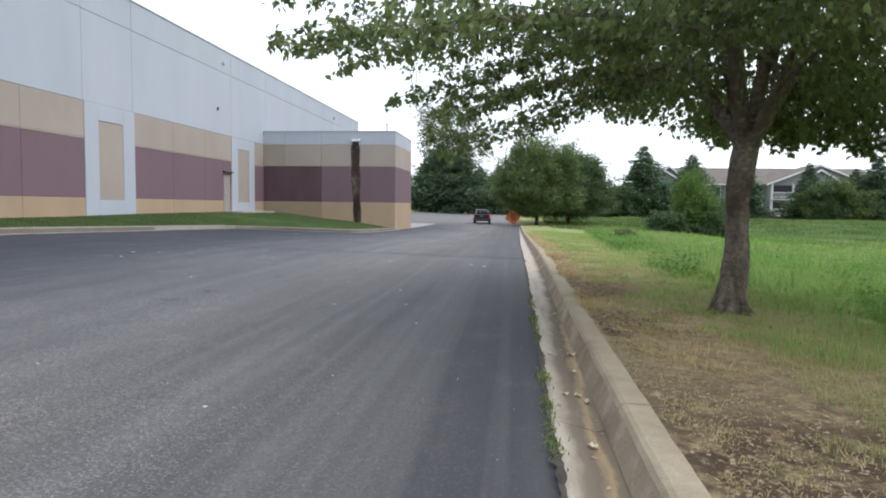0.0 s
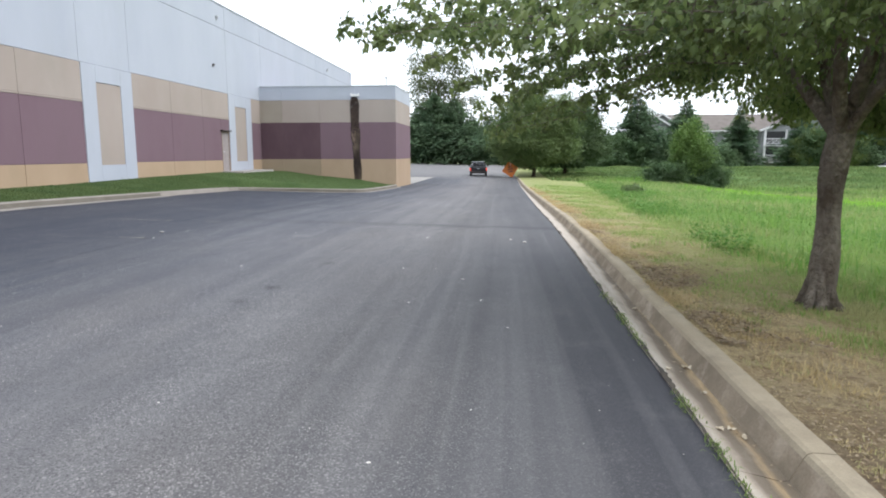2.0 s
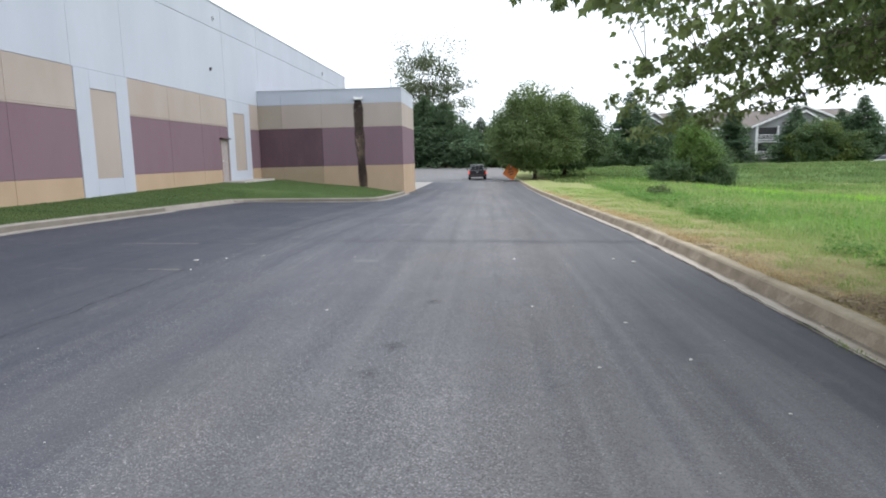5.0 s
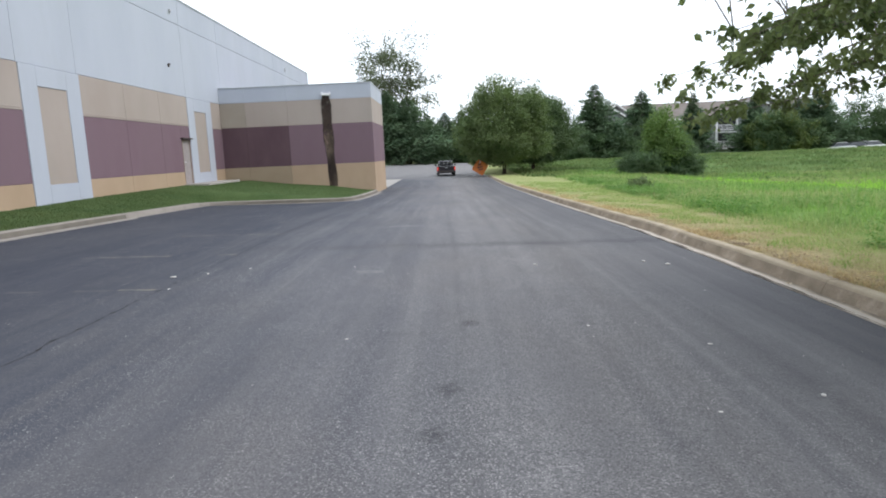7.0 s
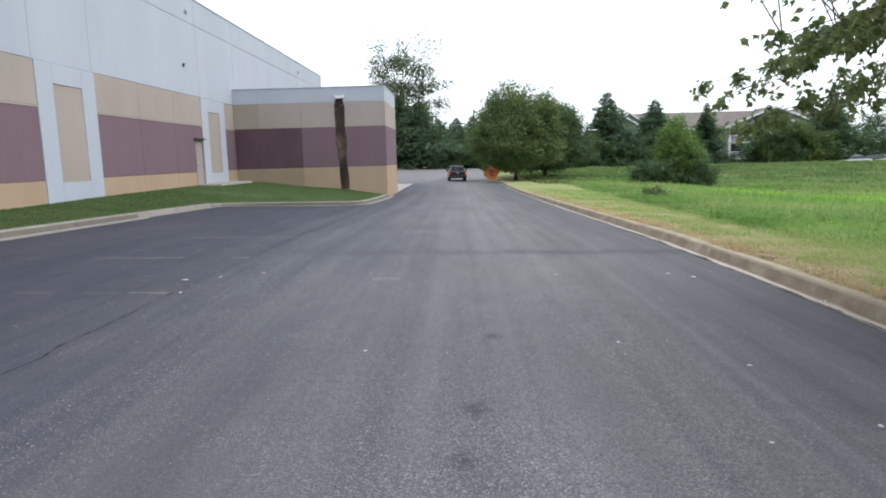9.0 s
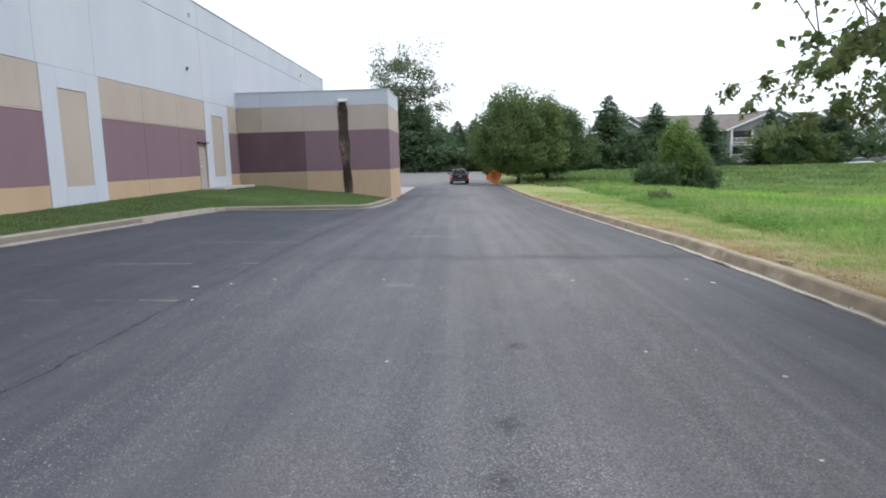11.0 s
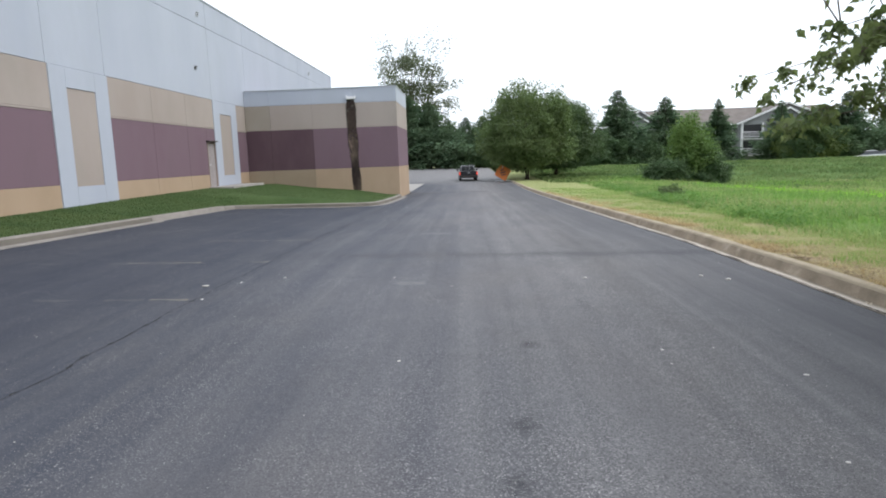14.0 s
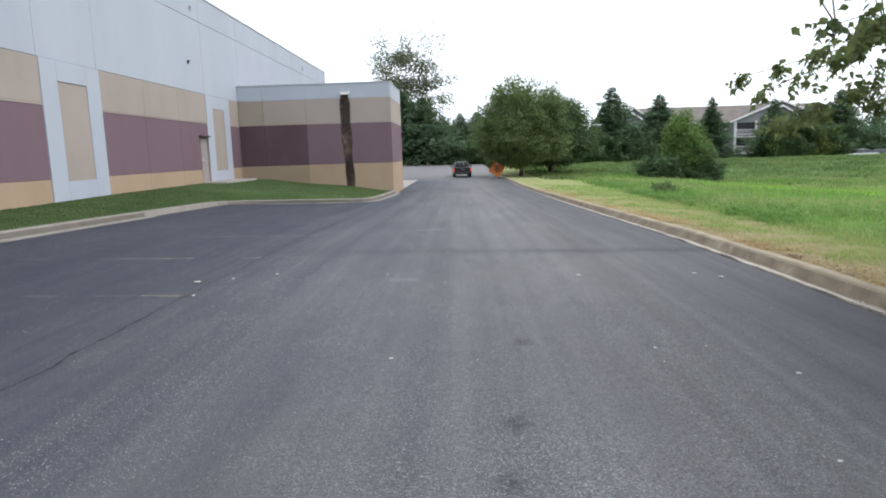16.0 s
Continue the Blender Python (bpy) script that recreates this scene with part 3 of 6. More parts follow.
y = -9.361
while y < 59:
    ys = np.linspace(y + 0.003, y + 3.047, 40 if y < 18 else 5)
    path = [((kerb_back(v), v, road_z(kerb_back(v), v)), (1, 0)) for v in ys]
    lift = random.uniform(-0.004, 0.004)
    me = swept("kerb_section", lambda i: [(a + worn_by(a, h, ys[i]), h + lift * (h > 0) + 0.7 * worn_by(h + 7, a, ys[i])) for a, h in KERB_SHAPE], path)
    me.materials.append(CONCRETE)
    me.materials.append(FACE)
    for i in range(len(ys) - 1):
        me.polygons[i * 8 + 5].material_index = 1
    ob = part("kerb_section", me, None)
    ob.parent, ob.matrix_parent_inverse = kerb, Matrix.Translation((-0.9, 0, 0))
    if road_edge(y + 1.5) < kerb_back(y + 1.5) - 0.25:
        def pan(i):
            w = kerb_back(ys[i]) - road_edge(ys[i])
            t = 0.02 * w
            return [(-0.215, -0.2), (-0.215, -0.027 + lift), (-0.25, -0.030 + lift), (-w + 0.012, 0.010 + t), (-w, 0.004 + t), (-w, -0.2)]
        me = swept("gutter_section", pan, path)
        uv = me.uv_layers.new(name="across")
        for loop in me.loops:
            p = me.vertices[loop.vertex_index].co
            foot, rim = kerb_back(p.y) - 0.215, road_edge(p.y)
            uv.data[loop.index].uv = ((foot - p.x) / (foot - rim), p.y)
        ob = part("gutter_section", me, GUTTER)
        ob.parent, ob.matrix_parent_inverse = kerb, Matrix.Translation((-0.9, 0, 0))
    y += 3.05


def ribbon(name, line, material, lift=0.004, ground_of=road_z, seed=1, ragged=0.3):
    """A thin uneven strip lying on the ground: line of (x, y, width)."""
    rnd = random.Random(seed)
    verts, faces = [], []
    for i, (px, py, w) in enumerate(line):
        qx, qy, _ = line[min(i + 1, len(line) - 1)]
        ox, oy, _ = line[max(i - 1, 0)]
        d = Vector((qx - ox, qy - oy)).normalized()
        n = Vector((-d.y, d.x))
        for s in (-1, 1):
            h = w / 2 * (1 + ragged * rnd.uniform(-1, 1)) * s
            ax, ay = px + n.x * h, py + n.y * h
            verts.append((ax, ay, float(ground_of(ax, ay)) + lift))
    for i in range(len(line) - 1):
        faces.append((2 * i, 2 * i + 2, 2 * i + 3, 2 * i + 1))
    me = mesh_of(name, verts, faces)
    me.materials.append(material)
    return new(name, me)


def gutter_floor(x, y):
    kb = kerb_back(y)
    w = kb - road_edge(y)
    f = np.clip((kb - 0.25 - x) / max(w - 0.26, 0.01), 0, 1)
    return road_z(kb, y) - 0.027 + f * (0.037 + 0.02 * w)


rnd = random.Random(5)

# ---- lawn with kerb before the building ----
WX, BY, BX = -14.92, 37.52, -6.80
LEFT_LINE = [(-12.05, -30), (-12.05, -10), (-12.05, 8), (-12.06, 15), (-12.20, 19), (-12.28, 22), (-12.32, 25), (-12.30, 26.7), (-12.12, 27.25), (-11.5, 27.5), (-10.8, 27.6), (-9.1, 27.9), (-7.6, 28.12), (-7.12, 28.4), (-6.86, 29.0), (-6.70, 31), (-6.64, 34), (-6.64, 36.2), (-6.69, 37.1), (-6.79, 37.5)]


def along(line, step):
    pts = []
    for (ax, ay), (bx, by) in zip(line, line[1:]):
        n = max(1, int(math.hypot(bx - ax, by - ay) / step))
        pts += [(ax + (bx - ax) * i / n, ay + (by - ay) * i / n) for i in range(n)]
    return pts + [line[-1]]


def kerb_run(thing, name, pts, shape, material, length=3.0, face=None):
    run = 0.0
    piece = [pts[0]]
    for p, q in zip(pts, pts[1:]):
        piece.append(q)
        run += math.hypot(q[0] - p[0], q[1] - p[1])
        if run > length or q == pts[-1]:
            path = []
            for i, (px, py) in enumerate(piece):
                ox, oy = piece[max(i - 1, 0)]
                qx, qy = piece[min(i + 1, len(piece) - 1)]
                d = Vector((qx - ox, qy - oy)).normalized()
                path.append(((px, py, float(road_z(px, py))), (-d.y, d.x)))
            ob = part(name, swept(name, lambda i: shape, path), material)
            if face is not None:
                ob.data.materials.append(face)
                for i in range(len(path) - 1):
                    ob.data.polygons[i * len(shape) + 1].material_index = 1
            ob.parent, ob.matrix_parent_inverse = thing, thing.matrix_world.inverted()
            piece, run = [q], 0.0


lawn_kerb = empty("lawn_kerb", "pale concrete kerb and gutter round the lawn", "kerb", (0, 0, 0), kind="structure")
pts = along(LEFT_LINE, 0.45)
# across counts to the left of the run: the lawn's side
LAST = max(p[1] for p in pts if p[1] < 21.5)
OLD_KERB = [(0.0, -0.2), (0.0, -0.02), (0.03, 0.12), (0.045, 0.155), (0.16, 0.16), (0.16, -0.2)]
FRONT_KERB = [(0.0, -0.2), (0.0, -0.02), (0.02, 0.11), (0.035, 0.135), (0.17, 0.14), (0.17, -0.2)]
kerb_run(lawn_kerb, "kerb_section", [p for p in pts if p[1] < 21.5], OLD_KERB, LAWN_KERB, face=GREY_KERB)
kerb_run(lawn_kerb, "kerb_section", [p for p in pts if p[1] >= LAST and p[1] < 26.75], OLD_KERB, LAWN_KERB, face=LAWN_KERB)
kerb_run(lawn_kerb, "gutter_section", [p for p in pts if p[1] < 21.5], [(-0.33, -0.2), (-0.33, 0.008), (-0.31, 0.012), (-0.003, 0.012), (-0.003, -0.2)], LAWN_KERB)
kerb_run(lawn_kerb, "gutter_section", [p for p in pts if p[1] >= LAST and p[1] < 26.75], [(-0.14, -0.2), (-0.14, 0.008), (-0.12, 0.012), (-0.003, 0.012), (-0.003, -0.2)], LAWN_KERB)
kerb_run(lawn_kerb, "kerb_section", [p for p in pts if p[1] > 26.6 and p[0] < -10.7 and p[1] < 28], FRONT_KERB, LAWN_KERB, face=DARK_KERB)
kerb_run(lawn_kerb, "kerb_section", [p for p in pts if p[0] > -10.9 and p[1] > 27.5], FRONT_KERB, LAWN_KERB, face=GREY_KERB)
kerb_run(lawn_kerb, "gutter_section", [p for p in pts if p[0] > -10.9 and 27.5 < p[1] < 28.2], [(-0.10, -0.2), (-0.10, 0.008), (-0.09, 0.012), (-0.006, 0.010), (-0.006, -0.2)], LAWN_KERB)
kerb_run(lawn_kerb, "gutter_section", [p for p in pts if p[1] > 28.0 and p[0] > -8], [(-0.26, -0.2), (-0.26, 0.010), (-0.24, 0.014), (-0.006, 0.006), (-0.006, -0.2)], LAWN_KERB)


def wall_foot(y):
    return ramp(y, [(-40, 0.5), (20, 0.5), (24, 0.55), (33, 0.58), (37.6, 0.53)])


def lawn_right(y):
    """The kerb's back edge on each row of the lawn."""
    return ramp(y, [(-30, -12.20), (15, -12.21), (19, -12.35), (25, -12.46), (26.8, -12.44), (27.45, -12.1), (27.72, -11.2), (28.05, -9.1), (28.28, -7.6), (28.6, -7.2), (29.1, -7.0), (31, -6.86), (36.2, -6.8), (37.2, -6.84), (37.51, -6.9)])


def lawn_place(s, y):
    left, right = WX - 0.02, lawn_right(y)
    x = left + s * (right - left)
    edge = road_z(right, y) + ramp(y, [(26, 0.15), (28, 0.125)])
    slope = ramp(x, [(WX, 0), (-13.4, 0.06), (-11.6, 0.35), (-9.1, 0.62), (-7.5, 0.93), (BX, 1.0)])
    near = wall_foot(y) * (1 - slope) + (-0.32) * slope
    t = np.clip(s, 0, 1) ** 1.3
    level = wall_foot(y) * (1 - t) + edge * t
    # past the corner the lawn runs down along the front of the low wing
    k = smooth(27.4, 37.5, y)
    z = level * (1 - k) + np.minimum(near, level + 0.3) * k
    hold = smooth(0.93, 1.0, s)
    z = z * (1 - hold) + edge * hold
    return x, y, z


lawn = sheet("lawn", np.linspace(0, 1, 40), np.concatenate([np.arange(-30, 20, 2.0), np.arange(20, 26.6, 0.5), [26.8, 27.1, 27.45, 27.6, 27.72, 27.9, 28.05, 28.15, 28.28, 28.6, 29.1], np.arange(29.5, 37.4, 0.5), [37.51]]), lawn_place, LAWN)
tagged(lawn, "green mown lawn sloping down from the building", "lawn", kind="structure")

# ---- the warehouse ----
warehouse = empty("warehouse", "white warehouse with tan, maroon and ochre painted bands", "building", (WX, 30, 0))
warehouse_inv = Matrix.Translation((-WX, -30, 0))


def on_house(name, data, material, label="", parent=None):
    ob = part(name, data, material, None, label)
    ob.parent = parent or warehouse
    if parent is None:
        ob.matrix_parent_inverse = warehouse_inv
    return ob


ROOF, WING = 8.95, 5.38
on_house("inner_wall", box(WX - 0.30, WX - 0.03, -40, 61.1, -0.4, ROOF - 0.05), JOINT, "concrete wall behind the joints")
on_house("rear_wall", box(-70, WX - 0.31, -40, -39.7, -0.4, ROOF - 0.05), WHITE_WALL)
on_house("end_wall", box(-70, WX - 0.002, 60.9, 61.18, -0.4, ROOF), WHITE_WALL)
on_house("flat_roof", box(-70, WX - 0.31, -39.69, 60.89, ROOF - 0.6, ROOF - 0.4), JOINT)
on_house("parapet_cap", box(WX - 0.34, WX + 0.035, -40, 61.24, ROOF, ROOF + 0.06, 0.01), plain("grey_metal_cap", (0.42, 0.44, 0.46), 0.5, 0.3))
PIL = [(-14.6, -11.6), (-2.7, 0.3), (9.25, 12.25), (21.15, 24.17), (33.06, 36.08)]


def panel(x0, x1, y0, y1, z0, z1, material, name, label=""):
    return on_house(name, box(x0, x1, y0, y1, z0, z1, 0.008), material, label)


def bands(y0, y1, door=None):
    """One stretch of banded wall: ochre foot, maroon middle, tan top with a pale string."""
    spans = [(y0, y1)] if not door else [(y0, door[0]), (door[1], y1)]
    for a, b in spans:
        if b - a > 0.06:
            panel(WX - 0.05, WX, a + 0.006, b - 0.006, -0.35, 1.175, BASE_WALL, "ochre_panel")
            panel(WX - 0.05, WX, a + 0.006, b - 0.006, 1.179, 3.262, MAROON_WALL, "maroon_panel")
    if door:
        panel(WX - 0.05, WX, door[0] + 0.002, door[1] - 0.002, door[2] + 0.004, 3.262, MAROON_WALL, "maroon_panel")
    panel(WX - 0.05, WX + 0.012, y0 + 0.006, y1 - 0.006, 3.266, 3.325, TAN_WALL, "string_course", "pale tan string course")
    panel(WX - 0.05, WX, y0 + 0.006, y1 - 0.006, 3.33, 4.60, TAN_WALL, "tan_panel")


DOOR = (32.08, 33.0, 2.64)
edges = [-40] + [v for p in PIL for v in p] + [BY]
for a, b in zip(edges[0::2], edges[1::2]):
    cuts = [a]
    if b - a > 6:
        cuts += [a + (b - a) / 3, a + 2 * (b - a) / 3]
    cuts.append(b)
    for c, d in zip(cuts, cuts[1:]):
        bands(c, d, DOOR if c < DOOR[0] < d else None)
for a, b in PIL:
    # a white pier with a sunk tan panel
    p0, p1, z0, z1 = a + 0.77, b - 0.75, 1.10, 4.01
    pier = join(box(WX - 0.05, WX + 0.03, a, p0, -0.35, 4.60, 0.008), box(WX - 0.05, WX + 0.03, p1, b, -0.35, 4.60, 0.008), box(WX - 0.05, WX + 0.03, p0, p1, -0.35, z0, 0.004), box(WX - 0.05, WX + 0.03, p0, p1, z1, 4.60, 0.004))
    on_house("pier", pier, WHITE_WALL, "white painted pier")
    on_house("sunk_panel", box(WX - 0.05, WX + 0.004, p0 + 0.003, p1 - 0.003, z0 + 0.003, z1 - 0.003), TAN_WALL, "sunk tan panel in the pier")
for a, b in zip([-40, -30, -20.5, -11.6, -2.7, 0.3, 9.25, 12.25, 21.10, 24.10, 33.05, 37.9, 49.5], [-30, -20.5, -11.6, -2.7, 0.3, 9.25, 12.25, 21.10, 24.10, 33.05, 37.9, 49.5, 61.17]):
    panel(WX - 0.05, WX, a + 0.007, b - 0.007, 4.612, 7.80, WHITE_WALL, "white_panel")
    panel(WX - 0.05, WX, a + 0.007, b - 0.007, 7.815, ROOF - 0.004, WHITE_WALL, "white_panel")
for a, b in ((37.7, 49.5), (49.5, 61.17)):
    panel(WX - 0.05, WX, a + 0.007, b - 0.007, -0.35, 4.60, WHITE_WALL, "white_panel")

# the low wing
on_house("wing_core", box(WX + 0.004, BX - 0.03, BY + 0.04, 43.26, -0.9, WING - 0.05), JOINT, "concrete core of the low wing")
WB = [(-14.915, -13.58), (-13.58, -11.31), (-11.31, -9.2), (-9.2, BX)]
for n, (a, b) in enumerate(WB):
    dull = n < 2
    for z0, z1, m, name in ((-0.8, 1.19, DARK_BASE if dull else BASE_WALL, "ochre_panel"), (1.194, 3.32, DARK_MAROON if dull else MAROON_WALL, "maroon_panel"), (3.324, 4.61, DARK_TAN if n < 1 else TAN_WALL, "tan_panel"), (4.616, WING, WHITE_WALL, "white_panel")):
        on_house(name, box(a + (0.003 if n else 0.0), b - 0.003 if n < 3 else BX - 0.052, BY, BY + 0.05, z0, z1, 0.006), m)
for a, b in ((BY, 43.3),):
    for z0, z1, m, name in ((-0.95, 1.19, BASE_WALL, "ochre_panel"), (1.194, 3.32, MAROON_WALL, "maroon_panel"), (3.324, 4.61, TAN_WALL, "tan_panel"), (4.616, WING, WHITE_WALL, "white_panel")):
        on_house(name, box(BX - 0.05, BX, a, b, z0, z1, 0.006), m)
        on_house(name, box(WX + 0.01, BX, b + 0.002, b + 0.05, z0, z1, 0.006), m)
on_house("wing_cap", join(box(WX + 0.005, BX + 0.03, BY - 0.03, BY + 0.27, WING + 0.001, WING + 0.05, 0.008), box(BX - 0.27, BX + 0.03, BY + 0.272, 43.36, WING + 0.001, WING + 0.05, 0.008)), bpy.data.materials["grey_metal_cap"])
on_house("wing_roof", box(WX + 0.005, BX - 0.28, BY + 0.28, 43.2, WING - 0.3, WING - 0.2), JOINT)

# door with its frame and drip hood
DOOR_PAINT = surface("brown_door_paint", (0.23, 0.175, 0.145), (0.27, 0.205, 0.17), 2, fine=60, grain=0.1, rough=0.55, spec=0.4)
METAL = plain("galvanised_metal", (0.55, 0.56, 0.57), 0.42, 0.8)
WHITE_METAL = plain("white_painted_metal", (0.72, 0.72, 0.72), 0.5)
BLACK = plain("black_paint", (0.015, 0.015, 0.016), 0.5)
DARKBROWN = plain("dark_brown_metal", (0.045, 0.032, 0.028), 0.5)
door = on_house("door", box(WX - 0.10, WX - 0.035, DOOR[0] + 0.055, DOOR[1] - 0.055, 0.60, 2.58, 0.004), DOOR_PAINT, "closed brown steel exit door")
on_house("door_frame", join(box(WX - 0.11, WX + 0.01, DOOR[0] + 0.003, DOOR[0] + 0.053, 0.58, 2.635, 0.004), box(WX - 0.11, WX + 0.01, DOOR[1] - 0.053, DOOR[1] - 0.003, 0.58, 2.635, 0.004), box(WX - 0.11, WX + 0.01, DOOR[0] + 0.053, DOOR[1] - 0.053, 2.583, 2.635, 0.004)), DOOR_PAINT)
on_house("door_handle", box(WX - 0.036, WX + 0.03, DOOR[0] + 0.12, DOOR[0] + 0.24, 1.60, 1.64, 0.008), METAL, "metal door lever")
on_house("drip_hood", box(WX + 0.003, WX + 0.16, DOOR[0] - 0.12, DOOR[1] + 0.02, 2.655, 2.72, 0.01), DARKBROWN, "dark metal drip hood")
# lamp, small vents high on the wall
for vy, vz, w in ((32.12, 8.23, 0.18), (31.46, 5.84, 0.14), (52.7, 8.22, 0.24)):
    vent = on_house("wall_vent", join(box(WX + 0.002, WX + 0.05, vy - w / 2, vy + w / 2, vz - w / 2, vz + w / 2, 0.01), box(WX + 0.05, WX + 0.10, vy - w / 2, vy + w / 2, vz + w / 2 - 0.04, vz + w / 2, 0.006)), METAL if w > 0.15 else DARKBROWN, "small metal wall vent")
    # a black plate on the solid box paints the shade of the vent's hole
    on_house("vent_hole_shade", box(WX + 0.051, WX + 0.056, vy - w * 0.3, vy + w * 0.3, vz - w * 0.35, vz + w * 0.2), BLACK, parent=vent)
# scupper and the stain below it
on_house("scupper", join(box(-9.40, -8.97, BY - 0.20, BY - 0.002, 4.80, 4.85, 0.004), box(-9.42, -9.39, BY - 0.16, BY - 0.002, 4.83, 4.98, 0.004), box(-8.97, -8.94, BY - 0.16, BY - 0.002, 4.83, 4.98, 0.004), box(-9.389, -8.971, BY - 0.16, BY - 0.145, 4.832, 4.93, 0.003)), WHITE_METAL, "white metal roof scupper")
rnd = random.Random(3)
verts, faces = [], []
for i in range(41):
    t = i / 40
    z = 4.78 * (1 - t)
    w = float(ramp(t, [(0, 0.23), (0.08, 0.31), (0.3, 0.33), (0.5, 0.31), (0.7, 0.26), (1, 0.30)])) + 0.02 * math.sin(t * 17)
    c = float(ramp(t, [(0, -9.23), (0.3, -9.22), (0.6, -9.17), (1, -9.09)]))
    verts += [(c + w * s, BY - 0.004, z) for s in (-1, -0.33, 0.33, 1)]
for i in range(40):
    for j in range(3):
        faces.append((4 * i + j, 4 * i + 4 + j, 4 * i + 5 + j, 4 * i + 1 + j))
me = mesh_of("water_stain", verts, faces)
uv = me.uv_layers.new(name="across")
for loop in me.loops:
    uv.data[loop.index].uv = ((-1, -0.33, 0.33, 1)[loop.vertex_index % 4], loop.vertex_index // 4 / 40)
on_house("water_stain", me, STAIN, "dark brown water stain below the scupper")
on_house("roof_pipe", join(cylinder(0.045, 0.75, 12, pose(-7.43, BY + 0.6, 5.52)), cylinder(0.075, 0.10, 12, pose(-7.43, BY + 0.6, 5.90))), METAL, "grey vent pipe on the roof")
stoop = part("door_stoop", box(WX + 0.01, WX + 1.15, 31.9, 36.3, 0.30, 0.615, 0.012), PALE_CONCRETE)
tagged(stoop, "pale concrete stoop before the exit door", "stoop", kind="structure")
slab = box(-14.0, BX - 0.02, 43.42, 58.6, -0.12, 0.006, 0.01)
bmesh.ops.subdivide_edges(slab, edges=[e for e in slab.edges if abs(e.verts[0].co.y - e.verts[1].co.y) > 5], cuts=12)
for v in slab.verts:
    v.co.z += float(road_z(v.co.x, v.co.y))
apron = part("concrete_apron", slab, PALE_CONCRETE)
tagged(apron, "pale concrete apron beside the low wing", "apron", kind="structure")


# ---- plants ----
def tubes(lines, sides=7):
    """One mesh of tapered tubes: lines of (places, radii)."""
    verts, faces, base = [], [], 0
    for pts, radii in lines:
        pts = np.asarray(pts, float)
        tangent = np.gradient(pts, axis=0)
        tangent /= np.linalg.norm(tangent, axis=1)[:, None] + 1e-9
        side = np.cross(tangent, (0.31, 0.95, 0.05))
        side /= np.linalg.norm(side, axis=1)[:, None] + 1e-9
        other = np.cross(tangent, side)
        ang = np.linspace(0, 2 * np.pi, sides, endpoint=False)
        ring = pts[:, None] + np.asarray(radii)[:, None, None] * (np.cos(ang)[None, :, None] * side[:, None] + np.sin(ang)[None, :, None] * other[:, None])
        verts.append(ring.reshape(-1, 3))
        i = (np.arange(len(pts) - 1)[:, None] * sides + np.arange(sides)).ravel()
        j = (np.arange(len(pts) - 1)[:, None] * sides + (np.arange(sides) + 1) % sides).ravel()
        faces.append(np.stack([i, j, j + sides, i + sides], 1) + base)
        base += len(pts) * sides
    return np.concatenate(verts), np.concatenate(faces)


LOBE = [(0.0, 0.0), (-0.26, 0.20), (-0.38, 0.48), (-0.14, 0.72), (0.0, 1.1), (0.14, 0.72), (0.38, 0.48), (0.26, 0.20)]
LOBED = (np.array([(x, y, 0.22 * abs(x) - 0.18 * y * y) for x, y in LOBE]), np.array([(0, i + 1, i) for i in range(1, 7)]))
OVAL = (np.array([(0, 0, 0), (-0.32, 0.45, 0.06), (0, 1.0, -0.08), (0.32, 0.45, 0.06)]), np.array([(0, 2, 1), (0, 3, 2)]))
SPRAY = (np.array([(0, 0, 0), (-0.25, 0.55, 0.03), (0, 1.0, -0.06), (0.25, 0.55, 0.03)]), np.array([(0, 2, 1), (0, 3, 2)]))


def leaves(rng, places, size, shape, outward=None, tilt=0.8, droop=0.3, spread=0.35):
    """Leaves at places, each turned its own way; outward: a direction for each that they lean to."""
    n = len(places)
    form, tri = shape
    az = rng.uniform(0, 2 * np.pi, n)
    ahead = np.stack([np.cos(az), np.sin(az), rng.normal(-droop, tilt * 0.5, n)], 1)
    if outward is not None:
        ahead = ahead * spread + outward
    ahead /= np.linalg.norm(ahead, axis=1)[:, None] + 1e-9
    up = np.stack([rng.normal(0, tilt, n), rng.normal(0, tilt, n), np.ones(n)], 1)
    right = np.cross(ahead, up)
    right /= np.linalg.norm(right, axis=1)[:, None] + 1e-9
    up = np.cross(right, ahead)
    s = size * rng.uniform(0.65, 1.3, n)[:, None, None]
    v = places[:, None] + s * (form[None, :, 0, None] * right[:, None] + form[None, :, 1, None] * ahead[:, None] + form[None, :, 2, None] * up[:, None])
    f = tri[None] + (np.arange(n) * len(form))[:, None, None]
    return v.reshape(-1, 3), f.reshape(-1, 3)


def bent(rng, a, b, n=6, sag=0.15, wander=0.06):
    """A curved way from a to b that first rises and then bends over."""
    a, b = np.asarray(a, float), np.asarray(b, float)
    t = np.linspace(0, 1, n)[:, None]
    d = np.linalg.norm(b - a)
    p = a + (b - a) * t + np.array([0, 0, 1]) * (np.sin(np.pi * t) * sag * d)
    return p + np.sin(np.pi * t) * rng.normal(0, wander * d, (1, 3)) + np.sin(2 * np.pi * t) * rng.normal(0, wander * 0.5 * d, (1, 3))


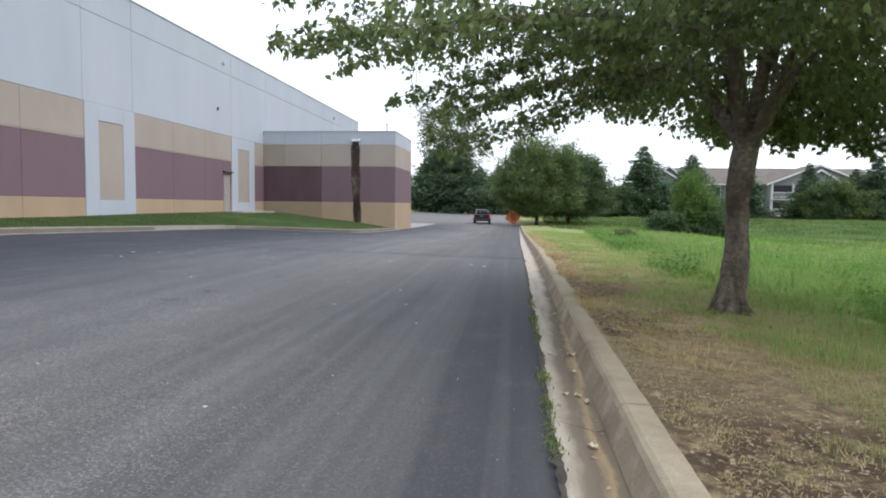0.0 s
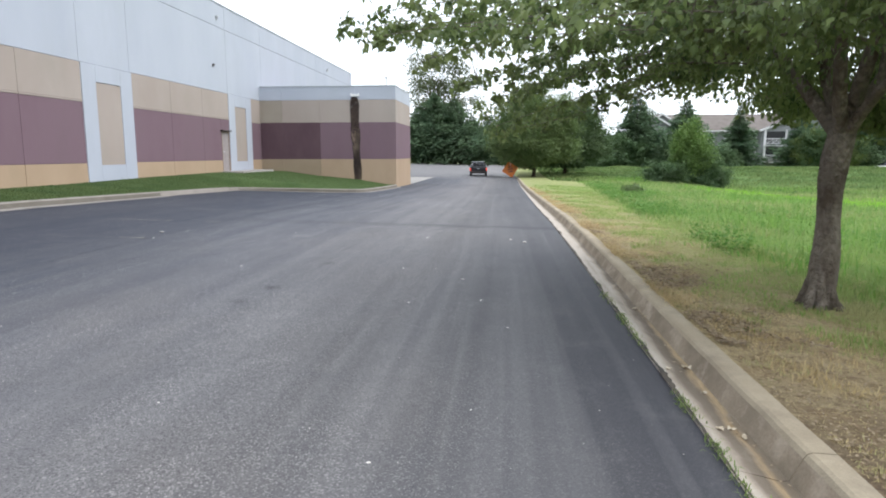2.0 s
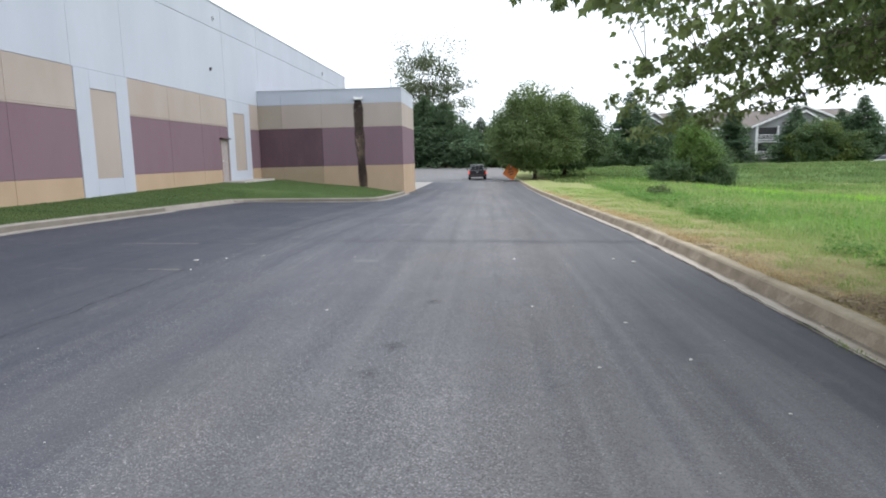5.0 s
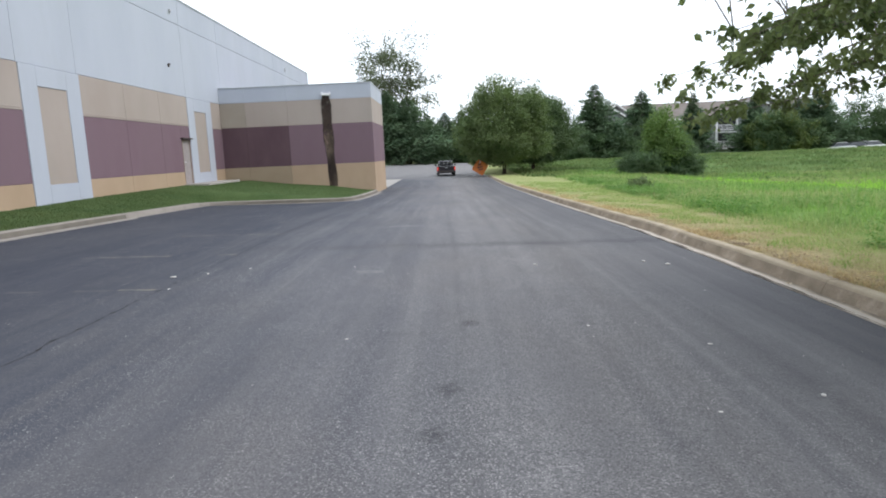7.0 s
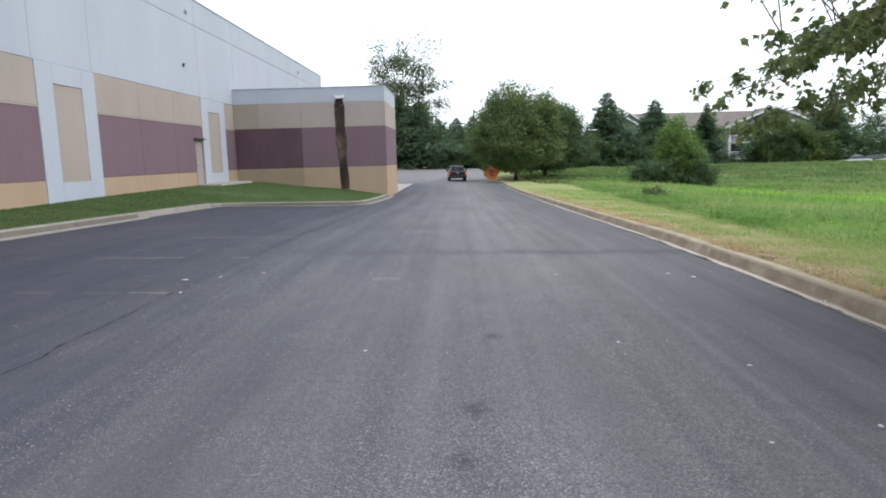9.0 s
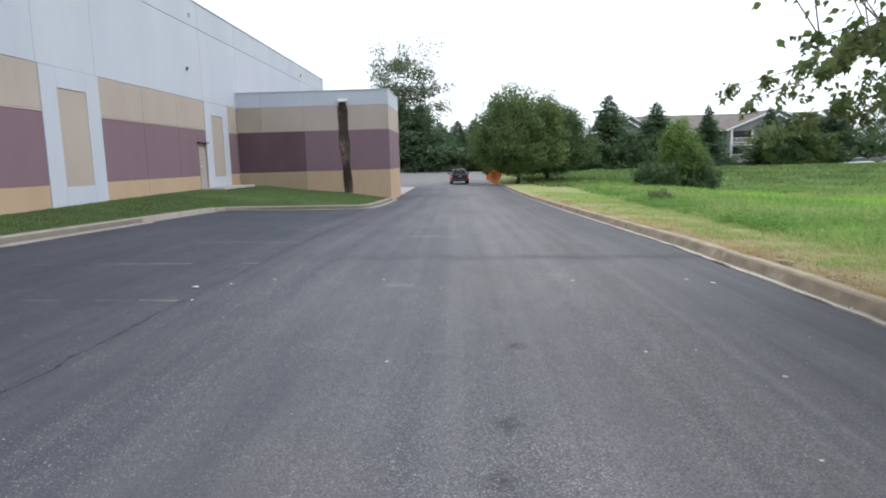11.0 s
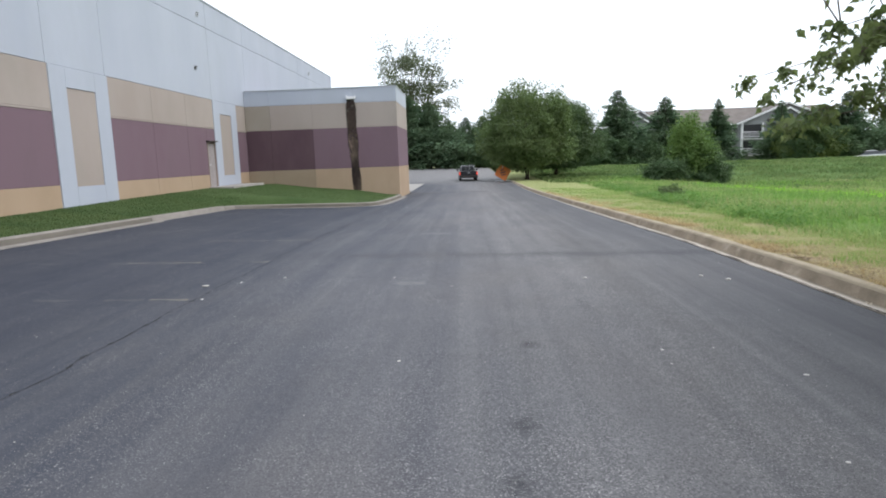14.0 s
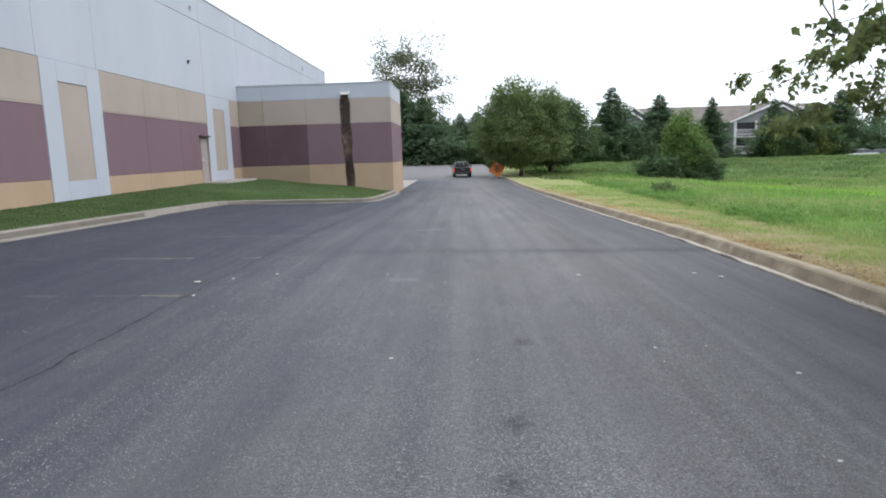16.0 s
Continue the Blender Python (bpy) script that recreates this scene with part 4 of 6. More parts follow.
def crown_places(rng, n, middle, rx, ry, low, top, shell=0.5, lobes=0.25, seed=0, ragged=0.6, cone=0.0):
    d = rng.normal(size=(n, 3))
    d /= np.linalg.norm(d, axis=1)[:, None]
    r = rng.uniform(0, 1, n) ** (1 / 3)
    r = shell + (1 - shell) * r if shell < 0 else np.where(rng.uniform(0, 1, n) < 0.75, np.maximum(r, shell), r)
    lump = np.array([noise.noise(Vector(v) * 1.7 + Vector((seed * 3.1, 0, 0))) for v in d])
    r = r * (1 + lobes * lump * 2)
    p = d * r[:, None]
    p[:, :2] *= (1 - cone * np.clip(p[:, 2:], 0, 1))
    under = np.array([noise.noise(Vector((v[0] * 2.6, v[1] * 2.6, seed * 1.3))) for v in d])
    z = np.where(p[:, 2] < 0, middle[2] + (middle[2] - low) * np.maximum(p[:, 2], -1.1) * (1 + ragged * under), middle[2] + (top - middle[2]) * p[:, 2])
    return np.stack([middle[0] + rx * p[:, 0], middle[1] + ry * p[:, 1], z], 1)


def broadleaf(name, label, at, trunk, r0, middle, rx, ry, low, top, clumps, each, clump_r, leaf, shape, green, bark, seed, limbs=10, lean=(0, 0), shell=0.55, lobes=0.22, extra=None, category="tree", twigs=True, group="", steep=0.25, sag=0.35, boughs=(), leaf_small=0.06, roots=0, ragged=0.6, cone=0.0, tilt=0.8):
    """A tree: trunk with root flare, limbs, twigs and a crown of single leaves in clumps."""
    rng = np.random.default_rng(seed)
    thing = empty(name, label, category, at, group)
    at = np.asarray(at, float)
    fork = np.array([lean[0], lean[1], trunk])
    mid = np.asarray(middle, float)
    t = np.linspace(0, 1, 26)
    stem = np.stack([lean[0] * t ** 1.2 + 0.25 * r0 * np.sin(t * 6.0), lean[1] * t + 0.2 * r0 * np.sin(t * 4.4), trunk * t], 1)
    radius = r0 * (1 - 0.06 * t + 0.07 * np.sin(t * 11.0 + seed)) + r0 * 0.3 * np.exp(-t * trunk / 0.14)
    stem[0, 2] = -0.15
    lines = []
    for k in range(roots):
        a = 2 * np.pi * (k + rng.uniform(-0.3, 0.3)) / roots
        d = np.array([np.cos(a), np.sin(a)])
        out = r0 * rng.uniform(1.7, 2.5)
        lines.append((np.array([(*(d * r0 * 0.45), 0.34), (*(d * r0 * 0.85), 0.15), (*(d * r0 * 1.2), 0.045), (*(d * out), -0.035)]), np.array((0.32, 0.42, 0.38, 0.15)) * r0))
    centre = crown_places(rng, clumps, mid, rx, ry, low, top, shell, lobes, seed, ragged, cone) if clumps else None
    if extra is not None:
        centre = np.concatenate([centre, np.asarray(extra, float)]) if clumps else np.asarray(extra, float)
    limb_points = [stem[-4::3]]
    order = rng.permutation(len(centre))
    chosen, tips = [], []
    for i in order:
        v = centre[i] - fork
        if v[2] < steep * np.linalg.norm(v[:2]) - 0.4 or np.linalg.norm(v) < 0.3 * rx:
            continue
        u = v / np.linalg.norm(v)
        if all(u @ c < 0.86 for c in chosen):
            chosen.append(u)
            end = fork + v * 0.8
            way = bent(rng, fork - (0, 0, 0.06 * trunk), end, 8, 0.06, 0.05)
            lines.append((way, np.linspace(r0 * 0.60, r0 * 0.10, 8)))
            limb_points.append(way[1:])
            for k in (3, 4, 5, 6):
                tip = way[k] + (rng.normal(size=3) * 0.5 + u * 0.5) * rx * 0.32
                tip[2] = max(tip[2], low + 0.3, way[k][2] - 0.1 * rx)
                side = bent(rng, way[k], tip, 5, 0.1, 0.08)
                tips += [tip + (0, 0, 0.09), side[3] + (0, 0, 0.09)]
                lines.append((side, np.linspace(r0 * 0.17, r0 * 0.05, 5)))
                limb_points.append(side[1:])
        if len(chosen) >= limbs:
            break
    nodes = np.concatenate(limb_points)
    if len(boughs):
        centre = np.concatenate([centre, tips])
    shoots, ways = [], [nodes]
    for tip in boughs:
        # a drooping bough with side shoots, all set with small hanging leaves
        tip = np.asarray(tip, float)
        root = nodes[np.argmin(((nodes - (tip * 0.45 + fork * 0.55 + np.array([0, 0, 0.15]))) ** 2).sum(1))]
        way = bent(rng, root, tip, 12, 0.03, 0.02)
        lines.append((way, np.linspace(r0 * 0.075, r0 * 0.025, 12)))
        ways.append(way[3:])
        for k in range(2, 12):
            for side in range(3):
                turn = rng.normal(size=3) * np.array([0.14, 0.14, 0.07]) * (1.15 - 0.055 * k) + (way[k] - way[k - 1]) * 0.3
                shoot = bent(rng, way[k], way[k] + turn + np.array([0, 0, -0.04]), 4, 0.06, 0.05)
                lines.append((shoot, np.linspace(r0 * 0.03, r0 * 0.012, 4)))
                s = rng.uniform(0.1, 1.1, 12)[:, None]
                shoots.append(shoot[0] * (1 - s) + shoot[-1] * s + rng.normal(0, 0.03, (12, 3)))
    nodes = np.concatenate(ways)
    ends = []
    for c in centre:
        near = nodes[np.argmin(((nodes - c) ** 2).sum(1))]
        if twigs:
            lines.append((bent(rng, near, c, 4, 0.08, 0.05), np.linspace(r0 * 0.05, r0 * 0.016, 4)))
        ends.append(near)
    ends = np.array(ends)
    v, f = tubes(lines, 8)
    sv, sf = tubes([(stem, radius)], 16)
    swell = np.array([noise.fractal(Vector((p[0] * 9, p[1] * 9, p[2] * 3 + seed)), 1.0, 2.0, 4) for p in sv])
    axis = np.repeat(stem, 16, 0)
    sv = axis + (sv - axis) * (1 + 0.13 * swell)[:, None]
    v, f = np.concatenate([v, sv]), np.concatenate([f, sf + len(v)])
    part("trunk", big_mesh("trunk", v, f, True), bark, thing)
    n = len(centre) * each
    idx = np.repeat(np.arange(len(centre)), each)
    along_twig = rng.uniform(0.55, 1.15, n)[:, None]
    p = ends[idx] + (centre[idx] - ends[idx]) * along_twig + np.clip(rng.normal(0, 1, (n, 3)), -1.4, 1.4) * clump_r * np.array([1, 1, 0.7])
    out = p - mid
    out /= np.linalg.norm(out, axis=1)[:, None] + 1e-9
    out[:, 2] -= sag
    v, f = leaves(rng, p, leaf, shape, out, tilt=tilt, spread=0.9)
    if len(shoots):
        v2, f2 = leaves(rng, np.concatenate(shoots), leaf_small, shape, None, 0.7, 0.75)
        v, f = np.concatenate([v, v2]), np.concatenate([f, f2 + len(v)])
    part("crown", big_mesh("crown", v, f), green, thing)
    return thing


def conifer(name, label, at, height, radius, green, seed, whorls=20, boughs=8, needles=11, leaf=0.55, foot=0.06, power=0.85, group=""):
    """A conifer: a straight stem, boughs in whorls that reach out unevenly, sprays of needles along them."""
    rng = np.random.default_rng(seed)
    thing = empty(name, label, "tree", at, group)
    lines = [(np.array([(0, 0, -0.2), (0, 0, height * 0.5), (0, 0, height * 0.985)]), (0.022 * height, 0.013 * height, 0.002 * height))]
    places, outs = [], []
    for w in range(whorls):
        t = foot + (0.985 - foot) * (w / whorls) ** 0.95
        z = height * t
        reach = radius * (1 - t) ** power * rng.uniform(0.72, 1.15) + 0.05
        for b in range(boughs):
            a = 2 * np.pi * (b + rng.uniform(-0.4, 0.4)) / boughs + w * 0.7
            r = reach * rng.uniform(0.5, 1.25)
            tip = np.array([np.cos(a) * r, np.sin(a) * r, z + r * rng.uniform(-0.15, 0.40)])
            way = bent(rng, (0, 0, z), tip, 4, -0.05, 0.02)
            lines.append((way, np.linspace(0.005 * height * (1 - t) + 0.006, 0.006, 4)))
            n = max(9, int(needles * min(1.5, 0.3 + r / 2.0)))
            s = rng.uniform(0.04, 1.0, n)[:, None] ** 0.7
            side = np.array([-np.sin(a), np.cos(a), 0.0]) * rng.normal(0, 0.16 * r, (n, 1)) * s
            places.append(np.array((0, 0, z)) * (1 - s) + tip * s + side + rng.normal(0, 0.05 * r + 0.015, (n, 3)))
            outs.append(np.repeat([[np.cos(a), np.sin(a), 0.18]], n, 0))
    top = np.stack([0 * np.arange(10), 0 * np.arange(10), np.linspace(0.93, 0.985, 10) * height], 1)
    places.append(top)
    outs.append(np.repeat([[0, 0, 1.0]], 10, 0) + rng.normal(0, 0.5, (10, 3)))
    v, f = tubes(lines, 4)
    part("trunk", big_mesh("trunk", v, f, True), DARK_BARK, thing)
    p, o = np.concatenate(places), np.concatenate(outs)
    size = leaf * np.clip(1.25 - 0.85 * p[:, 2] / height, 0.4, 1.0)
    v, f = leaves(rng, p, 1.0, SPRAY, o, tilt=0.5, spread=0.5)
    k = np.repeat(size, 4)[:, None]
    centre = np.repeat(p, 4, 0)
    v = centre + (v - centre) * k
    part("crown", big_mesh("crown", v, f), green, thing)
    return thing


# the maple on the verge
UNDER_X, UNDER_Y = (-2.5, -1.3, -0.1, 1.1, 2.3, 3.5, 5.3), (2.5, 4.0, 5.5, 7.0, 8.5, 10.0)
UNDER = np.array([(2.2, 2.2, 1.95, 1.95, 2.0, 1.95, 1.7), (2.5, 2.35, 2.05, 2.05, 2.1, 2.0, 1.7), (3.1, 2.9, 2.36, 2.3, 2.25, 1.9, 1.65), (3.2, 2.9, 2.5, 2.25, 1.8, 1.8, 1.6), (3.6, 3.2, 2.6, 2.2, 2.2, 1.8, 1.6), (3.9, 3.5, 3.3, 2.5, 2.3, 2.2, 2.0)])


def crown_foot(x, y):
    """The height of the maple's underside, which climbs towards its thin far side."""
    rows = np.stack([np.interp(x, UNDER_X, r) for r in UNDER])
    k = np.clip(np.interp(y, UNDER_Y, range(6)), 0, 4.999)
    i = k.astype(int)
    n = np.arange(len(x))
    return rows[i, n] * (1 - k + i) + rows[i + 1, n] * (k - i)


def maple_clumps(n, seed):
    """Middles of the leaf clumps: a broad dome over the underside, broken up by gaps towards its rim."""
    rng = np.random.default_rng(seed)
    r, a = np.sqrt(rng.uniform(0, 1, n)), rng.uniform(0, 2 * np.pi, n)
    lobe = 1 + 0.13 * np.array([noise.noise(Vector((math.cos(v) * 2.2, math.sin(v) * 2.2, 1.5))) for v in a])
    x, y = 2.36 + 3.7 * r * lobe * np.cos(a), 6.0 + np.where(np.sin(a) > 0, 3.7, 3.3) * r * lobe * np.sin(a)
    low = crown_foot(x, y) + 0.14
    top = np.maximum(low + 0.3, 2.7 + 3.6 * np.sqrt(np.clip(1 - r * r, 0, 1)))
    z = low + (top - low) * rng.uniform(0, 1, n) ** 1.7
    p = np.stack([x, y, z], 1)
    gap = np.array([noise.noise(Vector((c[0] * 1.15, c[1] * 0.4, c[2] * 1.15)) + Vector((4.2, 1.7, seed))) for c in p])
    p = p[gap > -0.44 + 0.42 * r ** 1.5 + 0.30 * (1 - smooth(-0.2, 2.2, x))]
    p = p[rng.uniform(0, 1, len(p)) < 0.36 + 0.64 * smooth(0.4, 2.2, p[:, 0])]
    return p - np.array((2.36, 6.0, 0.06))


BOUGHS = [(-0.84, 8.6, 2.14), (-0.78, 8.4, 2.0), (-0.60, 8.35, 1.76), (-0.62, 8.0, 1.82), (-0.54, 8.5, 1.75), (0.36, 8.83, 2.1), (-1.9, 5.7, 2.66), (-1.72, 5.35, 2.5), (-1.68, 6.2, 2.62), (-1.5, 5.2, 2.42), (-1.6, 6.6, 2.75), (-1.4, 5.6, 2.6), (-1.5, 4.9, 2.75), (-1.1, 5.2, 2.25), (-0.95, 6.7, 2.2), (-0.62, 7.6, 2.15),
          (-0.2, 8.6, 2.35), (0.9, 9.5, 2.3), (-0.4, 6.5, 2.1), (-0.9, 4.3, 2.3),
          (-0.86, 7.3, 2.31), (-0.24, 8.07, 2.28), (0.04, 8.24, 2.48), (-0.4, 7.4, 2.4),
          (3.1, 6.6, 1.74), (3.84, 6.6, 1.64), (3.68, 7.5, 1.88), (4.4, 7.8, 1.85), (2.9, 8.2, 1.92)]
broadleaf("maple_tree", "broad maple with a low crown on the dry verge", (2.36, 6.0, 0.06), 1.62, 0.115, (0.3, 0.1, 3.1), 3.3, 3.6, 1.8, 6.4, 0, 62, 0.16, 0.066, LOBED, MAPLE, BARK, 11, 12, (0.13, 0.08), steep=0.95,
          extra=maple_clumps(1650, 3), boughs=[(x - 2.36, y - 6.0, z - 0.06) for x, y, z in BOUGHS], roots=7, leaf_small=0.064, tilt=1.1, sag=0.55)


def on_ground(x, y):
    """The place on the ground, meadow or lot, at x and y."""
    return (x, y, float(field_z(x, y)) if x > kerb_back(y) else float(road_z(x, y)) - 0.02)


# two round trees past the end of the kerb
for x, y, rx, top, seed, green in ((2.33, 62.0, 4.15, 8.4, 21, OAK), (5.90, 69.0, 4.5, 8.2, 23, MIDLEAF)):
    at = on_ground(x, y)
    broadleaf("round_tree", "dense round green tree beside the lot", at, 1.5, 0.18, (0, 0, 3.3), rx, rx, 0.95, top, 520, 130, 0.42, 0.185, OVAL, green, DARK_BARK, seed, 10, shell=0.7, lobes=0.15, tilt=1.0, sag=0.1, ragged=0.35, group="round trees by the lot")
# the tall thin tree behind the low wing
at = on_ground(-11.9, 119.0)
broadleaf("tall_tree", "tall sparse grey-green tree behind the wing", at, 7.0, 0.30, (0.6, 0, 13.8), 7.0, 4.6, 5.0, 23.2, 150, 105, 0.85, 0.36, OVAL, POPLAR, DARK_BARK, 37, 14, (0.1, 0), 0.25, 0.34, sag=0.1)
# the bush in the meadow
at = on_ground(16.2, 60.0)
broadleaf("meadow_bush", "leafy bush with a light green top in the meadow", at, 0.9, 0.10, (0.1, 0, 2.4), 2.15, 2.0, 0.2, 5.8, 250, 110, 0.33, 0.18, OVAL, LIGHT, DARK_BARK, 41, 7, shell=0.5, lobes=0.4, cone=0.52, category="bush", sag=0.0)
x, y, z = on_ground(13.9, 59.0)
broadleaf("meadow_bush", "low dark spreading bush in the meadow", (x, y, z), 0.3, 0.07, (0.2, 0, 0.9), 2.1, 1.6, 0.05, 2.0, 210, 60, 0.27, 0.17, OVAL, DEEP, DARK_BARK, 42, 7, shell=0.5, lobes=0.3, category="bush", sag=0.0)
x, y, z = on_ground(17.5, 59.0)
broadleaf("meadow_bush", "dark green bush at the foot of a taller one", (x, y, z), 0.3, 0.07, (0, 0, 1.2), 2.0, 1.6, 0.05, 2.7, 240, 60, 0.27, 0.17, OVAL, DEEP, DARK_BARK, 43, 7, shell=0.5, lobes=0.3, category="bush", sag=0.0)
x, y, z = 5.55, 31.0, float(field_z(5.55, 31.0))
broadleaf("weed_clump", "low dark weed clump in the meadow grass", (x, y, z), 0.1, 0.03, (0, 0, 0.30), 0.5, 0.5, 0.05, 0.55, 60, 20, 0.08, 0.10, OVAL, OAK, DARK_BARK, 44, 5, category="weeds", shell=0.3)

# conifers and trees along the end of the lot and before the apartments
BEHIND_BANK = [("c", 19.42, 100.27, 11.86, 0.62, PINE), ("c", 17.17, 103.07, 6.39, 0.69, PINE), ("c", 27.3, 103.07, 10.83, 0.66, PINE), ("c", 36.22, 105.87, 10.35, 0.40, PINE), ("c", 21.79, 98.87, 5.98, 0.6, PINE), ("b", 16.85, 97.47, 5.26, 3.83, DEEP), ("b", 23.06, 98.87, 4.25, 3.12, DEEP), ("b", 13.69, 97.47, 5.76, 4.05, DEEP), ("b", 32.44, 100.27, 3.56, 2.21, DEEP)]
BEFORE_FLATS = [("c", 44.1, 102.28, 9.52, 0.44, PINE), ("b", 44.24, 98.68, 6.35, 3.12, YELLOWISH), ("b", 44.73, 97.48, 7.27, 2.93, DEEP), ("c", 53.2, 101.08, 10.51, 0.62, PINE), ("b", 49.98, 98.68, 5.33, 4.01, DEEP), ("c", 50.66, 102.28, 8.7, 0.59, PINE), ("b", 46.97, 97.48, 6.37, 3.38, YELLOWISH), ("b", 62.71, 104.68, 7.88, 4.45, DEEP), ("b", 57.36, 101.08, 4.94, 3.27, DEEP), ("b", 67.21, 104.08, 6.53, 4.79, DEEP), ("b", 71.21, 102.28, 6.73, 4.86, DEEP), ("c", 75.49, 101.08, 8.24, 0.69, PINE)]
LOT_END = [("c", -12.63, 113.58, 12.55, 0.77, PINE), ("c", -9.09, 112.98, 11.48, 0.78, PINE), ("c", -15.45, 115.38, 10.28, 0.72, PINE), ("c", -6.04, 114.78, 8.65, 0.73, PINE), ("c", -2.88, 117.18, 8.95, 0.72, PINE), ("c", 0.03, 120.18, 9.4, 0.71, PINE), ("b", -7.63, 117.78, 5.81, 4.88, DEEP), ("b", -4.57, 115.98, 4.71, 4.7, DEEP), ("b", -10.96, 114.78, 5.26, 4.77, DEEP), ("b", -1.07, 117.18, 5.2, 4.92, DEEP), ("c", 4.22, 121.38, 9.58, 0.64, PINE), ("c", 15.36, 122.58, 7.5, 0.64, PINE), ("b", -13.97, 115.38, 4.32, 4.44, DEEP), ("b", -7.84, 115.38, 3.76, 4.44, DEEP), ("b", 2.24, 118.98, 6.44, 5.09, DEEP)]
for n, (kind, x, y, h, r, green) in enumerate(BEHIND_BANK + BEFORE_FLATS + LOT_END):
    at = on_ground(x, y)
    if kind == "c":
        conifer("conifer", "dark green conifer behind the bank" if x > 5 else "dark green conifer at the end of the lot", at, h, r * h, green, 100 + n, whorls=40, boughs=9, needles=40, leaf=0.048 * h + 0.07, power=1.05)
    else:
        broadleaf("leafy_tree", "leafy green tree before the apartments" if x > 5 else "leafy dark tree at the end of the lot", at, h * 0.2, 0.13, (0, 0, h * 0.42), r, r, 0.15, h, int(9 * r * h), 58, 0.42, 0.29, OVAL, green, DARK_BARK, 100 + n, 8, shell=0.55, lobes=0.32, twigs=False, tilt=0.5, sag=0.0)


# ---- paint, cracks and litter on the lot ----
OIL_SPOTS = [(-3.0, 6.42, 0.11, 0.15), (-3.08, 5.75, 0.10, 0.13), (-2.8, 8.0, 0.10, 0.14)]
YELLOW = surface("faded_line_paint", (0.155, 0.142, 0.125), (0.25, 0.222, 0.18), 3, fine=50, grain=0.7, c3=(0.14, 0.14, 0.14), stain=4, stain_cut=(0.42, 0.6), rough=0.9, spec=0.15)
FAINT = surface("almost_worn_off_paint", (0.085, 0.088, 0.095), (0.135, 0.132, 0.13), 4, fine=50, grain=0.6, c3=(0.09, 0.092, 0.10), stain=5, stain_cut=(0.42, 0.6), rough=0.9, spec=0.15)
WORNPAINT = surface("worn_pale_paint", (0.145, 0.144, 0.148), (0.20, 0.197, 0.197), 9, fine=60, grain=0.15, rough=0.9, spec=0.15)
TAR = plain("open_crack", (0.018, 0.018, 0.021), 0.95, vary=0.4)
rnd = random.Random(8)
LINES = {9.78: ((-6.36, -6.80), (-6.86, -7.3), (-7.7, -8.1)), 12.42: ((-6.28, -6.58), (-7.3, -8.45), (-8.5, -8.75), (-9.5, -9.95)), 15.27: ((-6.25, -7.05), (-7.15, -8.3), (-9.4, -9.9)), 18.21: ((-6.7, -7.1), (-8.3, -9.28))}
for ly, pieces in LINES.items():
    line = empty("parking_line", "worn yellowish parking line on the asphalt", "road marking", (-8.6, ly, float(road_z(-8.6, ly))), "parking lines", "structure")
    for n, (x0, x1) in enumerate(pieces):
        k = max(3, int((x0 - x1) / 0.09))
        ob = ribbon("paint_piece", [(x0 + (x1 - x0) * i / k, ly + rnd.uniform(-0.008, 0.008), 0.085 * rnd.uniform(0.35, 1.0)) for i in range(k + 1)], YELLOW if (n == 0 or (n == 1 and 12 < ly < 16)) else FAINT, 0.003, road_z, int(ly * 10), 0.4)
        ob.parent, ob.matrix_parent_inverse = line, Matrix.Translation(-Vector(line.location))


def crack(line, width, seed, step=0.05, wander=0.012):
    r = random.Random(seed)
    out, off = [], 0.0
    for (ax, ay), (bx, by) in zip(line, line[1:]):
        n = max(2, int(math.hypot(bx - ax, by - ay) / step))
        for i in range(n):
            off = off * 0.9 + r.uniform(-wander, wander)
            t = i / n
            out.append((ax + (bx - ax) * t + off, ay + (by - ay) * t + off * 0.8, width * (0.05 + 1.7 * max(0.0, noise.noise(Vector((ax * 3 + t * 110, ay * 3 + by, seed)))) + 0.3 * r.random())))
    return out


for n, (pts, w) in enumerate((([(-6.32, -6), (-6.31, 6.9), (-6.29, 8.5), (-6.26, 13.5), (-6.34, 27.0)], 0.04), ([(-5.28, 11.75), (-5.05, 12.95), (-4.2, 13.05), (-2.0, 12.9), (-0.05, 12.9), (0.4, 12.95)], 0.016), ([(-6.2, 13.3), (-5.05, 12.95)], 0.014))):
    ob = ribbon("pavement_crack", crack(pts, w, n), TAR, 0.003, road_z, n, 0.4)
    tagged(ob, "long dark crack open in the asphalt" if w > 0.02 or len(pts) > 2 else "short thin dark crack in the asphalt", "crack", "cracks in the asphalt", "structure")

CHIP = plain("pale_stone", (0.64, 0.61, 0.56), 0.8, vary=0.35)
BROWNLEAF = leafy("dry_leaves", (0.18, 0.125, 0.078), (0.50, 0.41, 0.28), (0.33, 0.245, 0.15), 0.8, 4.0)


def chip_mesh(name, seed):
    r = random.Random(seed)
    bm = bmesh.new()
    bmesh.ops.create_icosphere(bm, subdivisions=1, radius=0.5)
    for v in bm.verts:
        v.co = Vector((v.co.x * r.uniform(0.75, 1.2), v.co.y * r.uniform(0.55, 1.0), v.co.z * 0.45 * r.uniform(0.7, 1.1) + 0.16))
    me = bpy.data.meshes.new(name)
    bm.to_mesh(me)
    bm.free()
    me.materials.append(CHIP)
    return me


